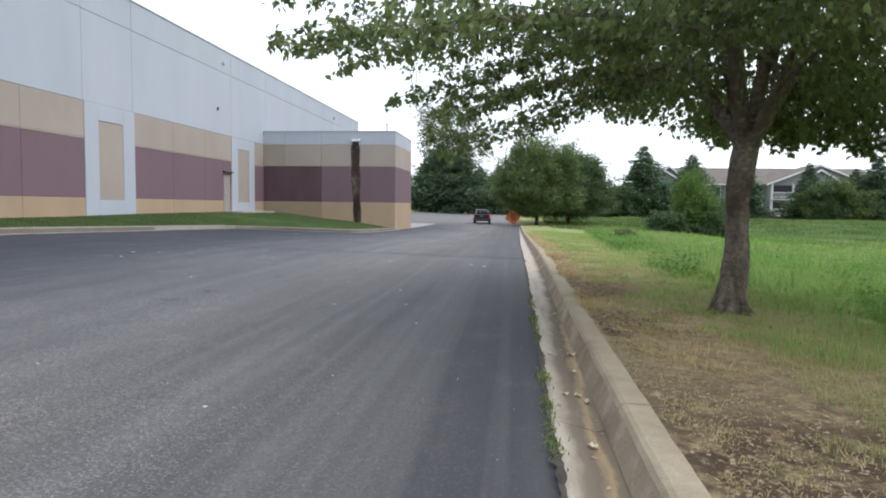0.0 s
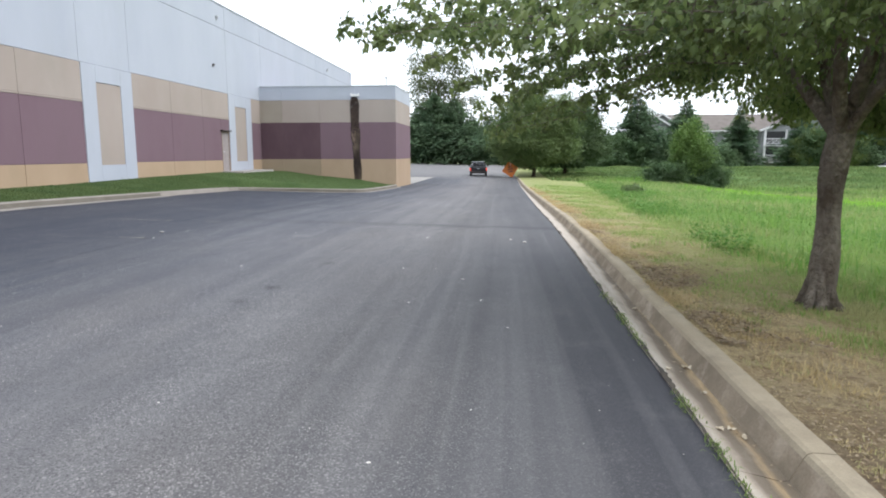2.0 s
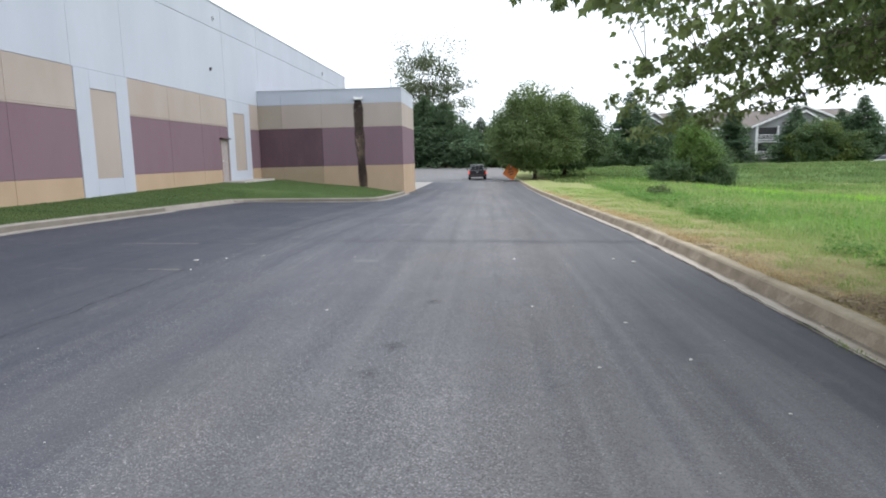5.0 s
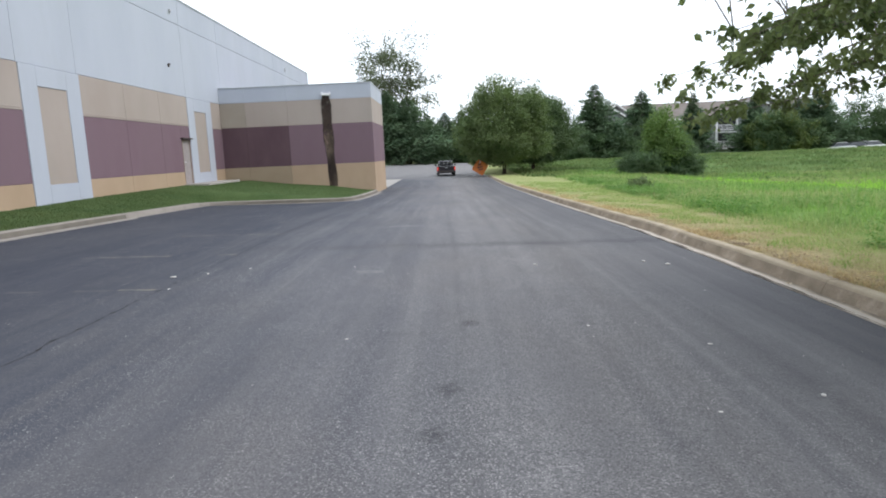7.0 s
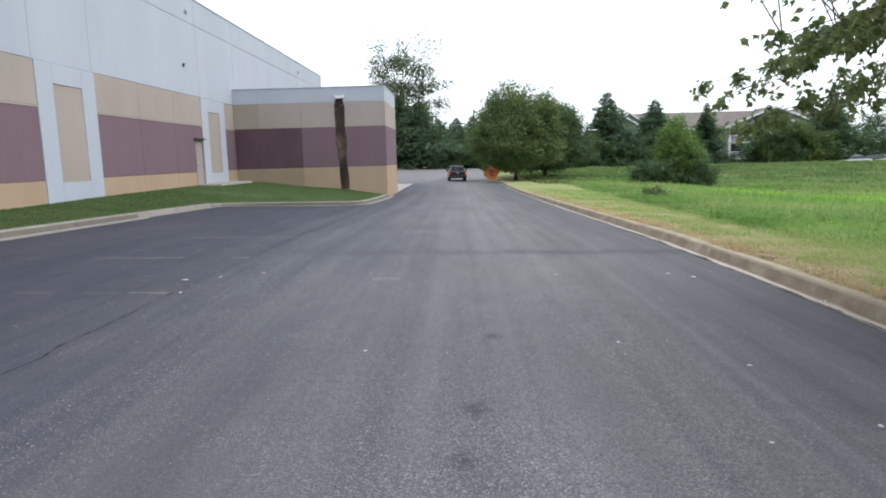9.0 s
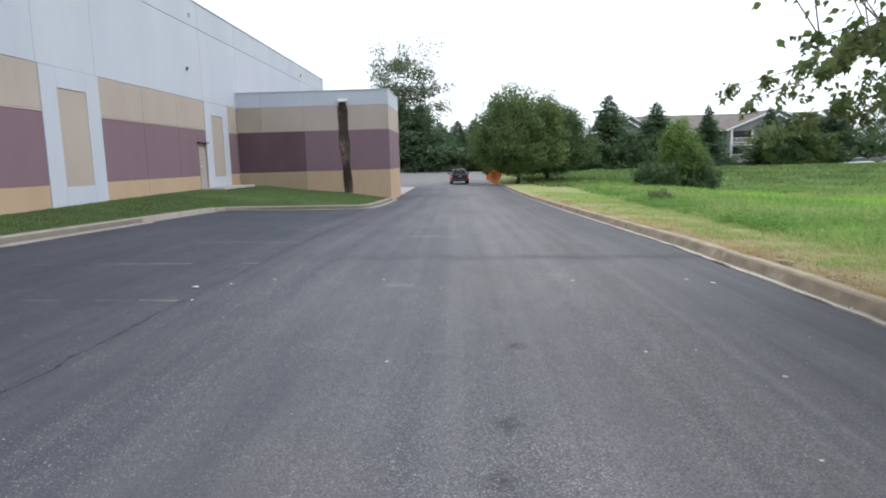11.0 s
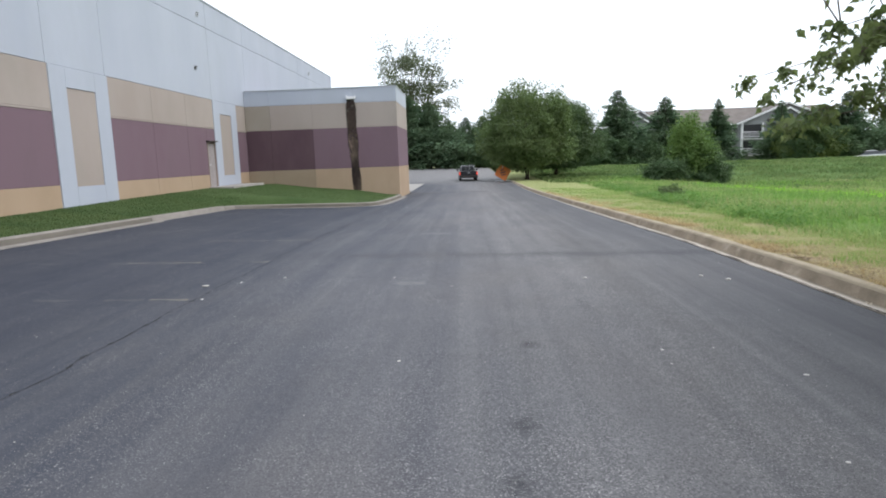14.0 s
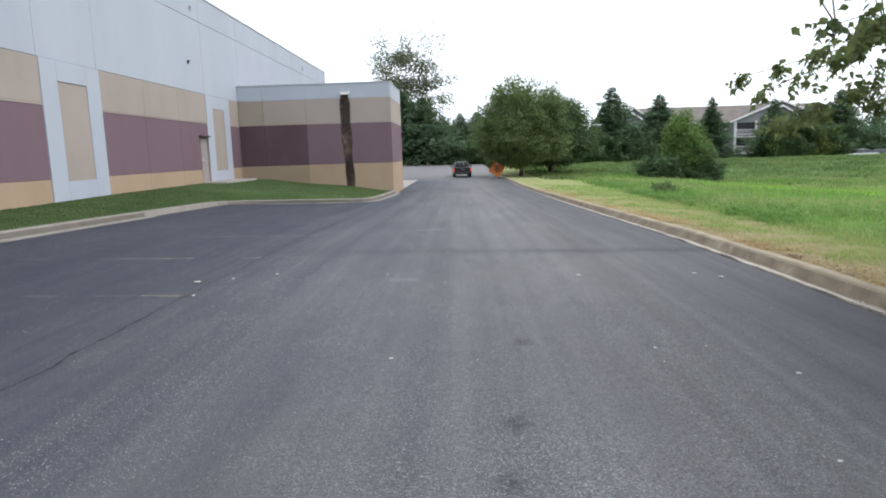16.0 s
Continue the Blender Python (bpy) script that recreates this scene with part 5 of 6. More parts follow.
stone_forms = [chip_mesh("stone_chip", s) for s in range(4)]
CHIPS = [(-6.46, 10.50, 0.10), (-6.21, 9.78, 0.05), (-1.84, 10.82, 0.07), (-0.18, 10.62, 0.09), (-1.80, 7.83, 0.04), (-1.01, 7.24, 0.05), (-3.82, 7.59, 0.04), (-0.41, 10.87, 0.08), (-1.46, 5.98, 0.032), (-0.76, 6.19, 0.05), (-2.52, 3.26, 0.028), (-1.175, 2.70, 0.030), (-0.725, 3.40, 0.02), (-4.22, 10.97, 0.04), (-5.64, 11.03, 0.05), (-6.10, 10.72, 0.045), (-3.48, 10.39, 0.03), (-1.39, 7.88, 0.025), (-1.83, 7.50, 0.022), (-0.5, 5.2, 0.03)]
for n, (cx, cy, s) in enumerate(CHIPS):
    ob = new("stone_chip", stone_forms[n % 4])
    ob.matrix_world = pose(cx, cy, float(road_z(cx, cy)), 0, 0, n * 67) @ Matrix.Scale(s, 4) @ Matrix.Diagonal((1, 0.8, 0.6, 1))
    tagged(ob, "small pale stone chip lying on the asphalt", "stone", "stone chips on the lot")


def scatter_stones(name, label, places, sizes, material, seed):
    rng = np.random.default_rng(seed)
    base = np.array([(0.5, 0, 0.1), (0, 0.5, 0.12), (-0.5, 0.1, 0.1), (0.05, -0.5, 0.1), (0, 0, 0.42), (0, 0, -0.1)])
    tri = np.array([(0, 1, 4), (1, 2, 4), (2, 3, 4), (3, 0, 4), (1, 0, 5), (2, 1, 5), (3, 2, 5), (0, 3, 5)])
    n = len(places)
    a = rng.uniform(0, 6.28, n)
    v = base[None] * rng.uniform(0.6, 1.3, (n, 6, 3)) * np.asarray(sizes)[:, None, None]
    x = v[..., 0] * np.cos(a)[:, None] - v[..., 1] * np.sin(a)[:, None]
    y = v[..., 0] * np.sin(a)[:, None] + v[..., 1] * np.cos(a)[:, None]
    v = np.stack([x, y, v[..., 2]], -1) + places[:, None]
    f = tri[None] + (np.arange(n) * 6)[:, None, None]
    me = big_mesh(name, v.reshape(-1, 3), f.reshape(-1, 3))
    me.materials.append(material)
    return tagged(new(name, me), label, "stones", kind="stuff")


def speckled(name, tones):
    m, nt, b = start(name, 0.9, 0, 0.2)
    g = nt.nodes.new("ShaderNodeNewGeometry")
    nt.links.new(mixed(nt, g.outputs["Random Per Island"], *tones), b.inputs["Base Color"])
    return m


rng = np.random.default_rng(77)
n = 900
px, py = rng.uniform(-7.5, 0.4, n), rng.uniform(-0.2, 14, n) ** 1.0
scatter_stones("loose_grit", "pale grit scattered on the asphalt", np.stack([px, py, road_z(px, py) + 0.001], 1), rng.uniform(0.004, 0.010, n) * rng.uniform(0.7, 1.5, n), speckled("grit", ((0.55, 0.53, 0.49), (0.22, 0.21, 0.20))), 3)
n = 420
py = rng.uniform(0.5, 14, n)
pu = np.abs(rng.normal(0, 0.45, n)) + 0.04
px = kerb_back(py) + pu
keep = rng.uniform(0, 1, n) < np.where(py < 4, 1.0, 0.35)
px, py = px[keep], py[keep]
scatter_stones("verge_gravel", "pale gravel and chips in the worn turf", np.stack([px, py, field_z(px, py) + 0.004], 1), rng.uniform(0.005, 0.014, len(px)), speckled("gravel", ((0.55, 0.48, 0.37), (0.20, 0.14, 0.095))), 4)

# dry leaves in the gutter and on the verge
n = 160
py = rng.uniform(0.5, 22, n)
px = kerb_back(py) - 0.25 + rng.normal(0, 0.035, n)
p = np.stack([px, py, np.array([float(gutter_floor(a, b)) for a, b in zip(px, py)]) + 0.008], 1)
n2 = 7000
qy = 0.5 + rng.uniform(0, 1, n2) ** 1.8 * 17
qx = kerb_back(qy) + 0.03 + np.abs(rng.normal(0, 0.5, n2)) * np.where(qy < 4.5, 1.6, 1.1)
q = np.stack([qx, qy, field_z(qx, qy) + 0.015], 1)
v, f = leaves(rng, np.concatenate([p, q]), 0.026, OVAL, None, 0.18, 0.0)
# broader flakes of dead leaf and thatch in drifts along the kerb
n3 = 9000
qy = 4.3 + rng.uniform(0, 1, n3) ** 1.2 * 9
qu = 0.03 + np.abs(rng.normal(0, 0.38, n3))
drift = np.array([noise.noise(Vector((a * 1.1, b * 1.1, 5.0))) + 0.6 * noise.noise(Vector((a * 3.3, b * 3.3, 2.0))) for a, b in zip(qu, qy)])
qy, qu = qy[drift > 0.02 + 0.2 * qu], qu[drift > 0.02 + 0.2 * qu]
qx = kerb_back(qy) + qu
v3, f3 = leaves(rng, np.stack([qx, qy, field_z(qx, qy) + 0.022], 1), 0.042, OVAL, None, 0.35, 0.0)
v, f = np.concatenate([v, v3]), np.concatenate([f, f3 + len(v)])
me = big_mesh("dry_leaf_litter", v, f)
me.materials.append(BROWNLEAF)
tagged(new("dry_leaf_litter", me), "dry brown leaves in gutter and verge", "leaves", kind="stuff")


# curled dry leaves lying in the gutter
CURLED = surface("pale_dry_leaf", (0.50, 0.43, 0.32), (0.66, 0.58, 0.45), 30, fine=120, grain=0.35, c3=(0.30, 0.22, 0.14), stain=25, rough=0.9, spec=0.1)


def curled_leaf(seed):
    r = random.Random(seed)
    curl, verts = r.uniform(0.8, 1.6), []
    outline = (0.05, 0.42, 0.5, 0.30, 0.40, 0.16, 0.02)
    for i, w in enumerate(outline):
        for s in (-1, -0.5, 0, 0.5, 1):
            a = s * w * curl
            verts.append((math.sin(a) * 0.62, i / 6 - 0.5, (1 - math.cos(a)) * 0.9 + 0.10 * math.sin(i * 1.3 + seed) + 0.06))
    me = mesh_of("dry_leaf", verts, [(5 * i + j, 5 * i + j + 1, 5 * i + j + 6, 5 * i + j + 5) for i in range(6) for j in range(4)])
    me.materials.append(CURLED)
    return me


leaf_forms = [curled_leaf(s) for s in range(3)]
for n, (lx, ly, s) in enumerate(((0.757, 4.43, 0.075), (0.73, 3.93, 0.06), (0.639, 3.33, 0.055), (0.715, 3.37, 0.05), (0.752, 3.29, 0.06), (0.70, 2.58, 0.052), (0.60, 4.30, 0.05), (0.734, 7.28, 0.06), (0.75, 6.2, 0.05), (0.72, 9.4, 0.06), (0.76, 1.9, 0.06))):
    ob = new("dry_leaf", leaf_forms[n % 3])
    ob.matrix_world = pose(lx, ly, float(gutter_floor(lx, ly)) + 0.004, 8, 0, 40 + n * 77) @ Matrix.Scale(s, 4)
    tagged(ob, "pale curled dry leaf lying in the gutter", "leaf", "dry leaves in the gutter")

# worn remnants of a marking in the middle of the lot
for n, (x0, x1, ly) in enumerate(((-4.22, -3.61, 16.28), (-4.15, -3.80, 10.6))):
    ob = ribbon("paint_remnant", [(x0 + (x1 - x0) * i / 8, ly + rnd.uniform(-0.02, 0.02), 0.24 * rnd.uniform(0.6, 1.0)) for i in range(9)], WORNPAINT, 0.003, road_z, n, 0.5)
    tagged(ob, "faint pale remnant of paint on the asphalt", "road marking", "paint remnants", "structure")


# ---- grass ----
def blades(name, label, x, y, z, height, width, material, seed, lean=0.5):
    rng = np.random.default_rng(seed)
    n = len(x)
    a = rng.uniform(0, 2 * np.pi, n)
    h = height * rng.uniform(0.5, 1.3, n)
    w = width * rng.uniform(0.7, 1.3, n) / 2
    dx, dy = np.cos(a), np.sin(a)
    l = h * np.abs(rng.normal(0, lean, n))
    root = np.stack([x, y, z - 0.01], 1)
    side = np.stack([-dy * w, dx * w, 0 * w], 1)
    out = np.stack([dx * l, dy * l, 0 * l], 1)
    upv = np.stack([0 * h, 0 * h, h], 1)
    v = np.stack([root - side, root + side, root + side * 0.8 + out * 0.35 + upv * 0.6, root - side * 0.8 + out * 0.35 + upv * 0.6, root + out + upv * np.clip(1.05 - 0.35 * (l / h)[:, None], 0.4, 1)], 1)
    f = np.array([(0, 1, 2), (0, 2, 3), (3, 2, 4)])[None] + (np.arange(n) * 5)[:, None, None]
    me = big_mesh(name, v.reshape(-1, 3), f.reshape(-1, 3))
    me.materials.append(material)
    return tagged(new(name, me), label, "grass", kind="stuff")


def patchy(x, y, scale, seed=0.0):
    return np.array([noise.noise(Vector((a * scale + seed, b * scale, seed))) for a, b in zip(x, y)])


DRYGRASS = leafy("dry_verge_grass", (0.756, 0.609, 0.357), (0.609, 0.483, 0.263), (0.536, 0.452, 0.210), 0.8, 1.6, 0.5)
GREENGRASS = leafy("verge_grass", (0.255, 0.305, 0.11), (0.40, 0.42, 0.175), (0.55, 0.50, 0.25), 0.75, 1.3, 0.5)
THATCH = leafy("dead_thatch", (0.512, 0.390, 0.210), (0.378, 0.275, 0.144), (0.610, 0.500, 0.264), 0.9, 2.0, 0.4)
TUFT = leafy("verge_tufts", (0.187, 0.319, 0.083), (0.319, 0.429, 0.132), (0.396, 0.440, 0.165), 0.8, 1.5, 0.5)
SEAMWEED = leafy("seam_weeds", (0.12, 0.20, 0.05), (0.22, 0.30, 0.09), (0.25, 0.27, 0.10), 0.75, 1.3, 0.45)
MEADOW = leafy("meadow_grass", (0.150, 0.315, 0.060), (0.30, 0.455, 0.110), (0.090, 0.205, 0.045), 0.8, 0.6, 0.5, (0.36, 0.37, 0.17), 0.13)
BANK = leafy("rank_bank_grass", (0.116, 0.198, 0.057), (0.187, 0.275, 0.086), (0.231, 0.259, 0.108), 0.8, 0.5, 0.5, (0.094, 0.160, 0.050), 0.16)
BRIGHT = leafy("bright_young_grass", (0.26, 0.52, 0.060), (0.36, 0.60, 0.085), (0.22, 0.44, 0.060), 0.8, 0.5, 0.5)
WEED = leafy("meadow_weeds", (0.088, 0.204, 0.038), (0.150, 0.297, 0.059), (0.194, 0.323, 0.077), 0.6, 0.6, 0.45)
LAWNGRASS = leafy("lawn_grass", (0.055, 0.102, 0.031), (0.086, 0.138, 0.046), (0.115, 0.150, 0.058), 0.8, 0.8, 0.45, (0.115, 0.155, 0.055), 0.5)
rng = np.random.default_rng(91)


def verge_points(n, near):
    y = near * rng.uniform(0, 1, n) ** 2.1 * 34 + (1 - near) * rng.uniform(0, 50, n) - 0.5
    back = rng.uniform(0, 1, n) < 0.07
    y = np.where(back, rng.uniform(-9, -0.3, n), y)
    u = rng.uniform(0.01, 2.6, n) + np.clip(y - 12, 0, 60) * 0.08 * rng.uniform(0, 1, n)
    return kerb_back(y) + u, y, u


x, y, u = verge_points(235000, 1.0)
k = patchy(x, y, 0.9, 2.0) + 0.6 * patchy(x, y, 3.0, 5.0) + 0.55 * np.clip(u - 0.45, -0.5, 1.0) + 0.11 * np.clip(y - 5, 0, 12) * np.clip(u * 1.1 - 0.25, 0.05, 1)
cover = 0.55 + 1.3 * patchy(x, y, 2.1, 7.0) + 0.8 * patchy(x, y, 6.0, 3.0) + 0.12 * np.clip(u, 0, 2)
cover = np.where((u < 0.9 + 0.3 * patchy(x, y, 1.5, 8.0)) & (y < 4.4), cover - 0.68, cover)
grown = rng.uniform(0, 1, len(u)) < cover
green = (k > -0.10 - 0.16 * rng.normal(size=len(k))) & grown
dry = ~green & grown
blades("verge_grass", "short green verge grass", x[green], y[green], field_z(x, y)[green], 0.046, 0.0040, GREENGRASS, 1, 0.9)
blades("verge_grass", "short dry straw-coloured verge grass", x[dry], y[dry], field_z(x, y)[dry], 0.034, 0.0040, DRYGRASS, 2, 1.4)

# dead thatch in patches along the kerb, and green tufts farther in
n = 26000
y = 3.5 + rng.uniform(0, 1, n) ** 1.4 * 34
u = np.abs(rng.normal(0, 0.38, n)) - 0.035
x = kerb_back(y) + u
keep = patchy(x, y, 0.75, 4.0) + 0.5 * patchy(x, y, 2.6, 9.0) > 0.10 + 0.25 * u - 0.12 * rng.normal(size=n)
x, y = x[keep], y[keep]
blades("dead_thatch", "brown dead grass in patches along the kerb", x, y, field_z(x, y), 0.07, 0.0055 + 0.0003 * y, THATCH, 31, 1.3)
# clods of dead turf torn up beside the kerb
n = 1500
y = 4.2 + rng.uniform(0, 1, n) ** 1.3 * 16
u = 0.03 + np.abs(rng.normal(0, 0.26, n))
x = kerb_back(y) + u
keep = patchy(x, y, 0.9, 4.0) + 0.6 * patchy(x, y, 3.2, 6.0) > 0.05 + 0.3 * u
x, y = x[keep], y[keep]
scatter_stones("turf_clods", "brown clods of dead turf beside the kerb", np.stack([x, y, field_z(x, y) + 0.006], 1), 0.012 + 0.035 * rng.uniform(0, 1, len(x)) ** 2, speckled("turf_clod", ((0.25, 0.185, 0.11), (0.44, 0.35, 0.20))), 36)
n = 42000
y = 3.2 + rng.uniform(0, 1, n) ** 1.3 * 40
u = 0.35 + rng.uniform(0, 1, n) * (2.0 + 0.06 * np.clip(y - 12, 0, 60))
x = kerb_back(y) + u
keep = patchy(x, y, 0.9, 12.0) + 0.7 * patchy(x, y, 2.8, 3.5) > 0.16 - 0.10 * u
x, y = x[keep], y[keep]
blades("verge_tufts", "thicker green tufts in the mown verge", x, y, field_z(x, y), 0.075 * (1 + 0.5 * patchy(x, y, 1.1, 2.0)), 0.0055 + 0.0003 * y, TUFT, 32, 0.9)

# straw and thin sticks fallen on the bare soil
n = 3000
y = 0.3 + rng.uniform(0, 1, n) ** 1.3 * 4.6
u = 0.03 + np.abs(rng.normal(0, 0.6, n))
x = kerb_back(y) + u
blades("fallen_straw", "pale straw and thin sticks on bare soil", x, y, field_z(x, y) + 0.008, 0.018, 0.0032, DRYGRASS, 21, 2.2)

n = 95000
y = rng.uniform(0, 1, n) ** 1.5 * 72 - 8
u = 1.2 + rng.uniform(0, 1, n) ** 1.3 * 35
x = kerb_back(y) + u
keep = (u > meadow_edge(y) + 0.35 * patchy(x, y, 0.45, 9.0) + 0.15 * rng.normal(size=n)) & (x < 16 + np.abs(y) * 0.7)
x, y, u = x[keep], y[keep], u[keep]
tall = np.clip(0.16 + 0.09 * (u - meadow_edge(y)), 0.16, 0.34) * (1 + 0.6 * patchy(x, y, 0.4, 3.0)) * (1 + 0.004 * y)
blades("meadow_grass", "tall bright green meadow grass", x, y, field_z(x, y), tall * 0.85, 0.012 + 0.0009 * y, MEADOW, 3, 1.3)

# a stretch of brighter young grass in the hollow
n = 26000
y = rng.normal(40, 4.0, n)
x = 12 + rng.uniform(0, 1, n) ** 0.8 * 30
keep = patchy(x, y, 0.22, 5.5) + 0.6 * patchy(x, y, 0.9, 2.5) > -0.12 + 0.10 * np.abs(y - 40 - 0.12 * x) / 3 - 0.02 * (x - 12)
x, y = x[keep], y[keep]
blades("young_grass", "bright yellow-green young grass in the hollow", x, y, field_z(x, y), 0.36 * (1 + 0.4 * patchy(x, y, 0.5, 8.0)), 0.06, BRIGHT, 9, 1.0)

# rank grass on the far bank
n = 52000
y = 54 + 34 * rng.uniform(0, 1, n) ** 0.8
x = kerb_back(y) + rng.uniform(2.5, 66, n)
blades("bank_grass", "rank darker grass on the far bank", x, y, field_z(x, y), 0.24 * (1 + 0.9 * patchy(x, y, 0.30, 6.0)), 0.09, BANK, 7, 1.0)

# broad-leaved weeds along the meadow's edge
n = 5200
y = rng.uniform(0, 1, n) ** 1.2 * 48 + 1
u = meadow_edge(y) + 0.05 + np.abs(rng.normal(0, 2.2, n)) * np.where(rng.uniform(0, 1, n) < 0.5, 0.8, 3.5) + 0.4 * patchy(y, y * 0, 0.5)
x = kerb_back(y) + u
keep = patchy(x, y, 0.35, 1.5) + 0.4 * patchy(x, y, 1.3, 4.5) > 0.0
x, y, n = x[keep], y[keep], int(keep.sum())
idx = np.repeat(np.arange(n), 26)
hgt = rng.uniform(0.10, 0.38, n)[idx]
p = np.stack([x[idx] + rng.normal(0, 0.07, len(idx)), y[idx] + rng.normal(0, 0.07, len(idx)), field_z(x, y)[idx] + rng.uniform(0.05, 1, len(idx)) * hgt], 1)
v, f = leaves(rng, p, 0.055, OVAL, None, 0.6, 0.1)
me = big_mesh("meadow_weeds", v, f)
me.materials.append(WEED)
tagged(new("meadow_weeds", me), "broad-leaved weeds along the edge of the meadow", "weeds", kind="stuff")

n = 42000
s, yy = rng.uniform(0, 0.97, n), np.where(rng.uniform(0, 1, n) < 0.6, rng.uniform(12, 28, n), rng.uniform(27.5, 37.4, n))
x, y, z = lawn_place(s, yy)
blades("lawn_grass", "short green lawn grass", x, y, z, 0.045, 0.014, LAWNGRASS, 5, 0.6)


# weeds in the seam between asphalt and gutter
n = 1100
y = np.concatenate([rng.normal(c, w, n // 10) for c, w in ((2.5, 0.12), (2.95, 0.14), (3.6, 0.1), (5.1, 0.25), (5.6, 0.12), (6.6, 0.3))])
x = road_edge(y) + rng.normal(0.0, 0.022, len(y))
blades("gutter_weeds", "small green weeds in the seam beside the gutter", x, y, road_z(x, y) + 0.022, 0.028, 0.006, SEAMWEED, 12, 1.2)

# crumbled asphalt and soil along the seam
CRUMBS = surface("seam_dirt", (0.055, 0.052, 0.052), (0.11, 0.095, 0.078), 9, fine=90, grain=0.6, c3=(0.12, 0.10, 0.075), stain=5, rough=0.95, spec=0.1)
r = random.Random(15)
line = []
for v in np.arange(-1.0, 24.0, 0.04):
    w = 0.008 + 0.055 * max(0.0, noise.noise(Vector((0.0, v * 1.6, 2.0))) + 0.25) + 0.02 * max(0.0, noise.noise(Vector((3.0, v * 9.0, 2.0))))
    w *= 1.0 if v < 5 else 0.75
    line.append((float(road_edge(v)) + 0.35 * w - 0.004, float(v), w))
ob = ribbon("seam_dirt", line, CRUMBS, 0.019, road_z, 15, 0.5)
tagged(ob, "dark crumbled asphalt along the gutter's edge", "dirt", kind="stuff")

# oil spots
def spotted(name, tone):
    m, nt, b = start(name, 0.7, 0, 0.3)
    g = nt.nodes.new("ShaderNodeTexGradient")
    g.gradient_type = "SPHERICAL"
    nt.links.new(nt.nodes.new("ShaderNodeTexCoord").outputs["Object"], g.inputs[0])
    b.inputs["Base Color"].default_value = (*tone, 1)
    nt.links.new(scaled(nt, scaled(nt, g.outputs[0], 0.55), noise_of(nt, 14, 4, 0.6, (1, 1, 1), 0.2, 0.7)), b.inputs["Alpha"])
    return m


OIL = spotted("oil_soaked_asphalt", (0.035, 0.036, 0.042))
disc = mesh_of("oil_spot", [(math.cos(a) * 1.0, math.sin(a) * 1.0, 0) for a in np.linspace(0, 2 * math.pi, 24, endpoint=False)], [tuple(range(24))])
disc.materials.append(OIL)
for ox, oy, a, b in OIL_SPOTS:
    ob = new("oil_spot", disc)
    ob.matrix_world = pose(ox, oy, float(road_z(ox, oy)) + 0.0035, 0, 1.15, 0) @ Matrix.Diagonal((a, b, 1, 1))
    tagged(ob, "dark oil spot soaked into the asphalt", "stain", "oil spots on the lot", "structure")


# ---- the apartments behind the bank ----
SIDING = surface("grey_green_siding", (0.235, 0.24, 0.24), (0.275, 0.28, 0.275), 0.8, fine=14, grain=0.15, rough=0.8, spec=0.2)
SHINGLE = surface("brown_grey_shingles", (0.165, 0.145, 0.130), (0.21, 0.185, 0.168), 0.8, fine=18, grain=0.3, rough=0.95, spec=0.1)
TRIM = plain("white_trim", (0.75, 0.75, 0.74), 0.6)
GLASS = plain("dark_window_glass", (0.03, 0.035, 0.04), 0.08, 0, 0.6)
flats = empty("apartment_building", "grey two-storey apartment building with white trim", "building", (42.1, 116, -1.4))
finv = Matrix.Translation((-42.1, -116, 1.4))


def on_flats(name, data, material, label=""):
    ob = part(name, data, material, None, label)
    ob.parent, ob.matrix_parent_inverse = flats, finv
    return ob


def prism(pts, y0, y1):
    """A slab from a polygon of (x, z) drawn out along y."""
    n = len(pts)
    v = [(x, y0, z) for x, z in pts] + [(x, y1, z) for x, z in pts]
    f = [tuple(range(n)), tuple(range(n, 2 * n))[::-1]] + [((i + 1) % n, i, n + i, n + (i + 1) % n) for i in range(n)]
    return mesh_of("slab", v, f)


on_flats("wall", box(24, 62, 114, 126, -1.2, 5.35), SIDING)
on_flats("roof", mesh_of("roof", [(23.3, 113.2, 5.3), (62.7, 113.2, 5.3), (62.7, 126.8, 5.3), (23.3, 126.8, 5.3), (26, 120, 8.35), (60, 120, 8.35)], [(0, 1, 5, 4), (1, 2, 5), (2, 3, 4, 5), (3, 0, 4), (0, 3, 2, 1)]), SHINGLE, "brown-grey shingle roof")
on_flats("fascia", box(23.2, 62.8, 113.1, 113.22, 5.12, 5.32), TRIM)


def gable(x0, x1, eave, peak, y0):
    c = (x0 + x1) / 2
    on_flats("gable_wall", prism([(x0, -1.2), (x1, -1.2), (x1, eave), (c, peak), (x0, eave)], y0, 114.05), SIDING)
    for s, (ax, bx) in enumerate(((x0 - 0.5, c), (c, x1 + 0.5))):
        za, zb = (eave - 0.25, peak + 0.02) if s == 0 else (peak + 0.02, eave - 0.25)
        on_flats("gable_roof", prism([(ax, za + 0.05), (bx, zb + 0.05), (bx, zb + 0.22), (ax, za + 0.22)], y0 - 0.45, 119), SHINGLE)
        on_flats("barge_board", prism([(ax, za - 0.06), (bx, zb - 0.06), (bx, zb + 0.23), (ax, za + 0.23)], y0 - 0.58, y0 - 0.46), TRIM, "white barge board")


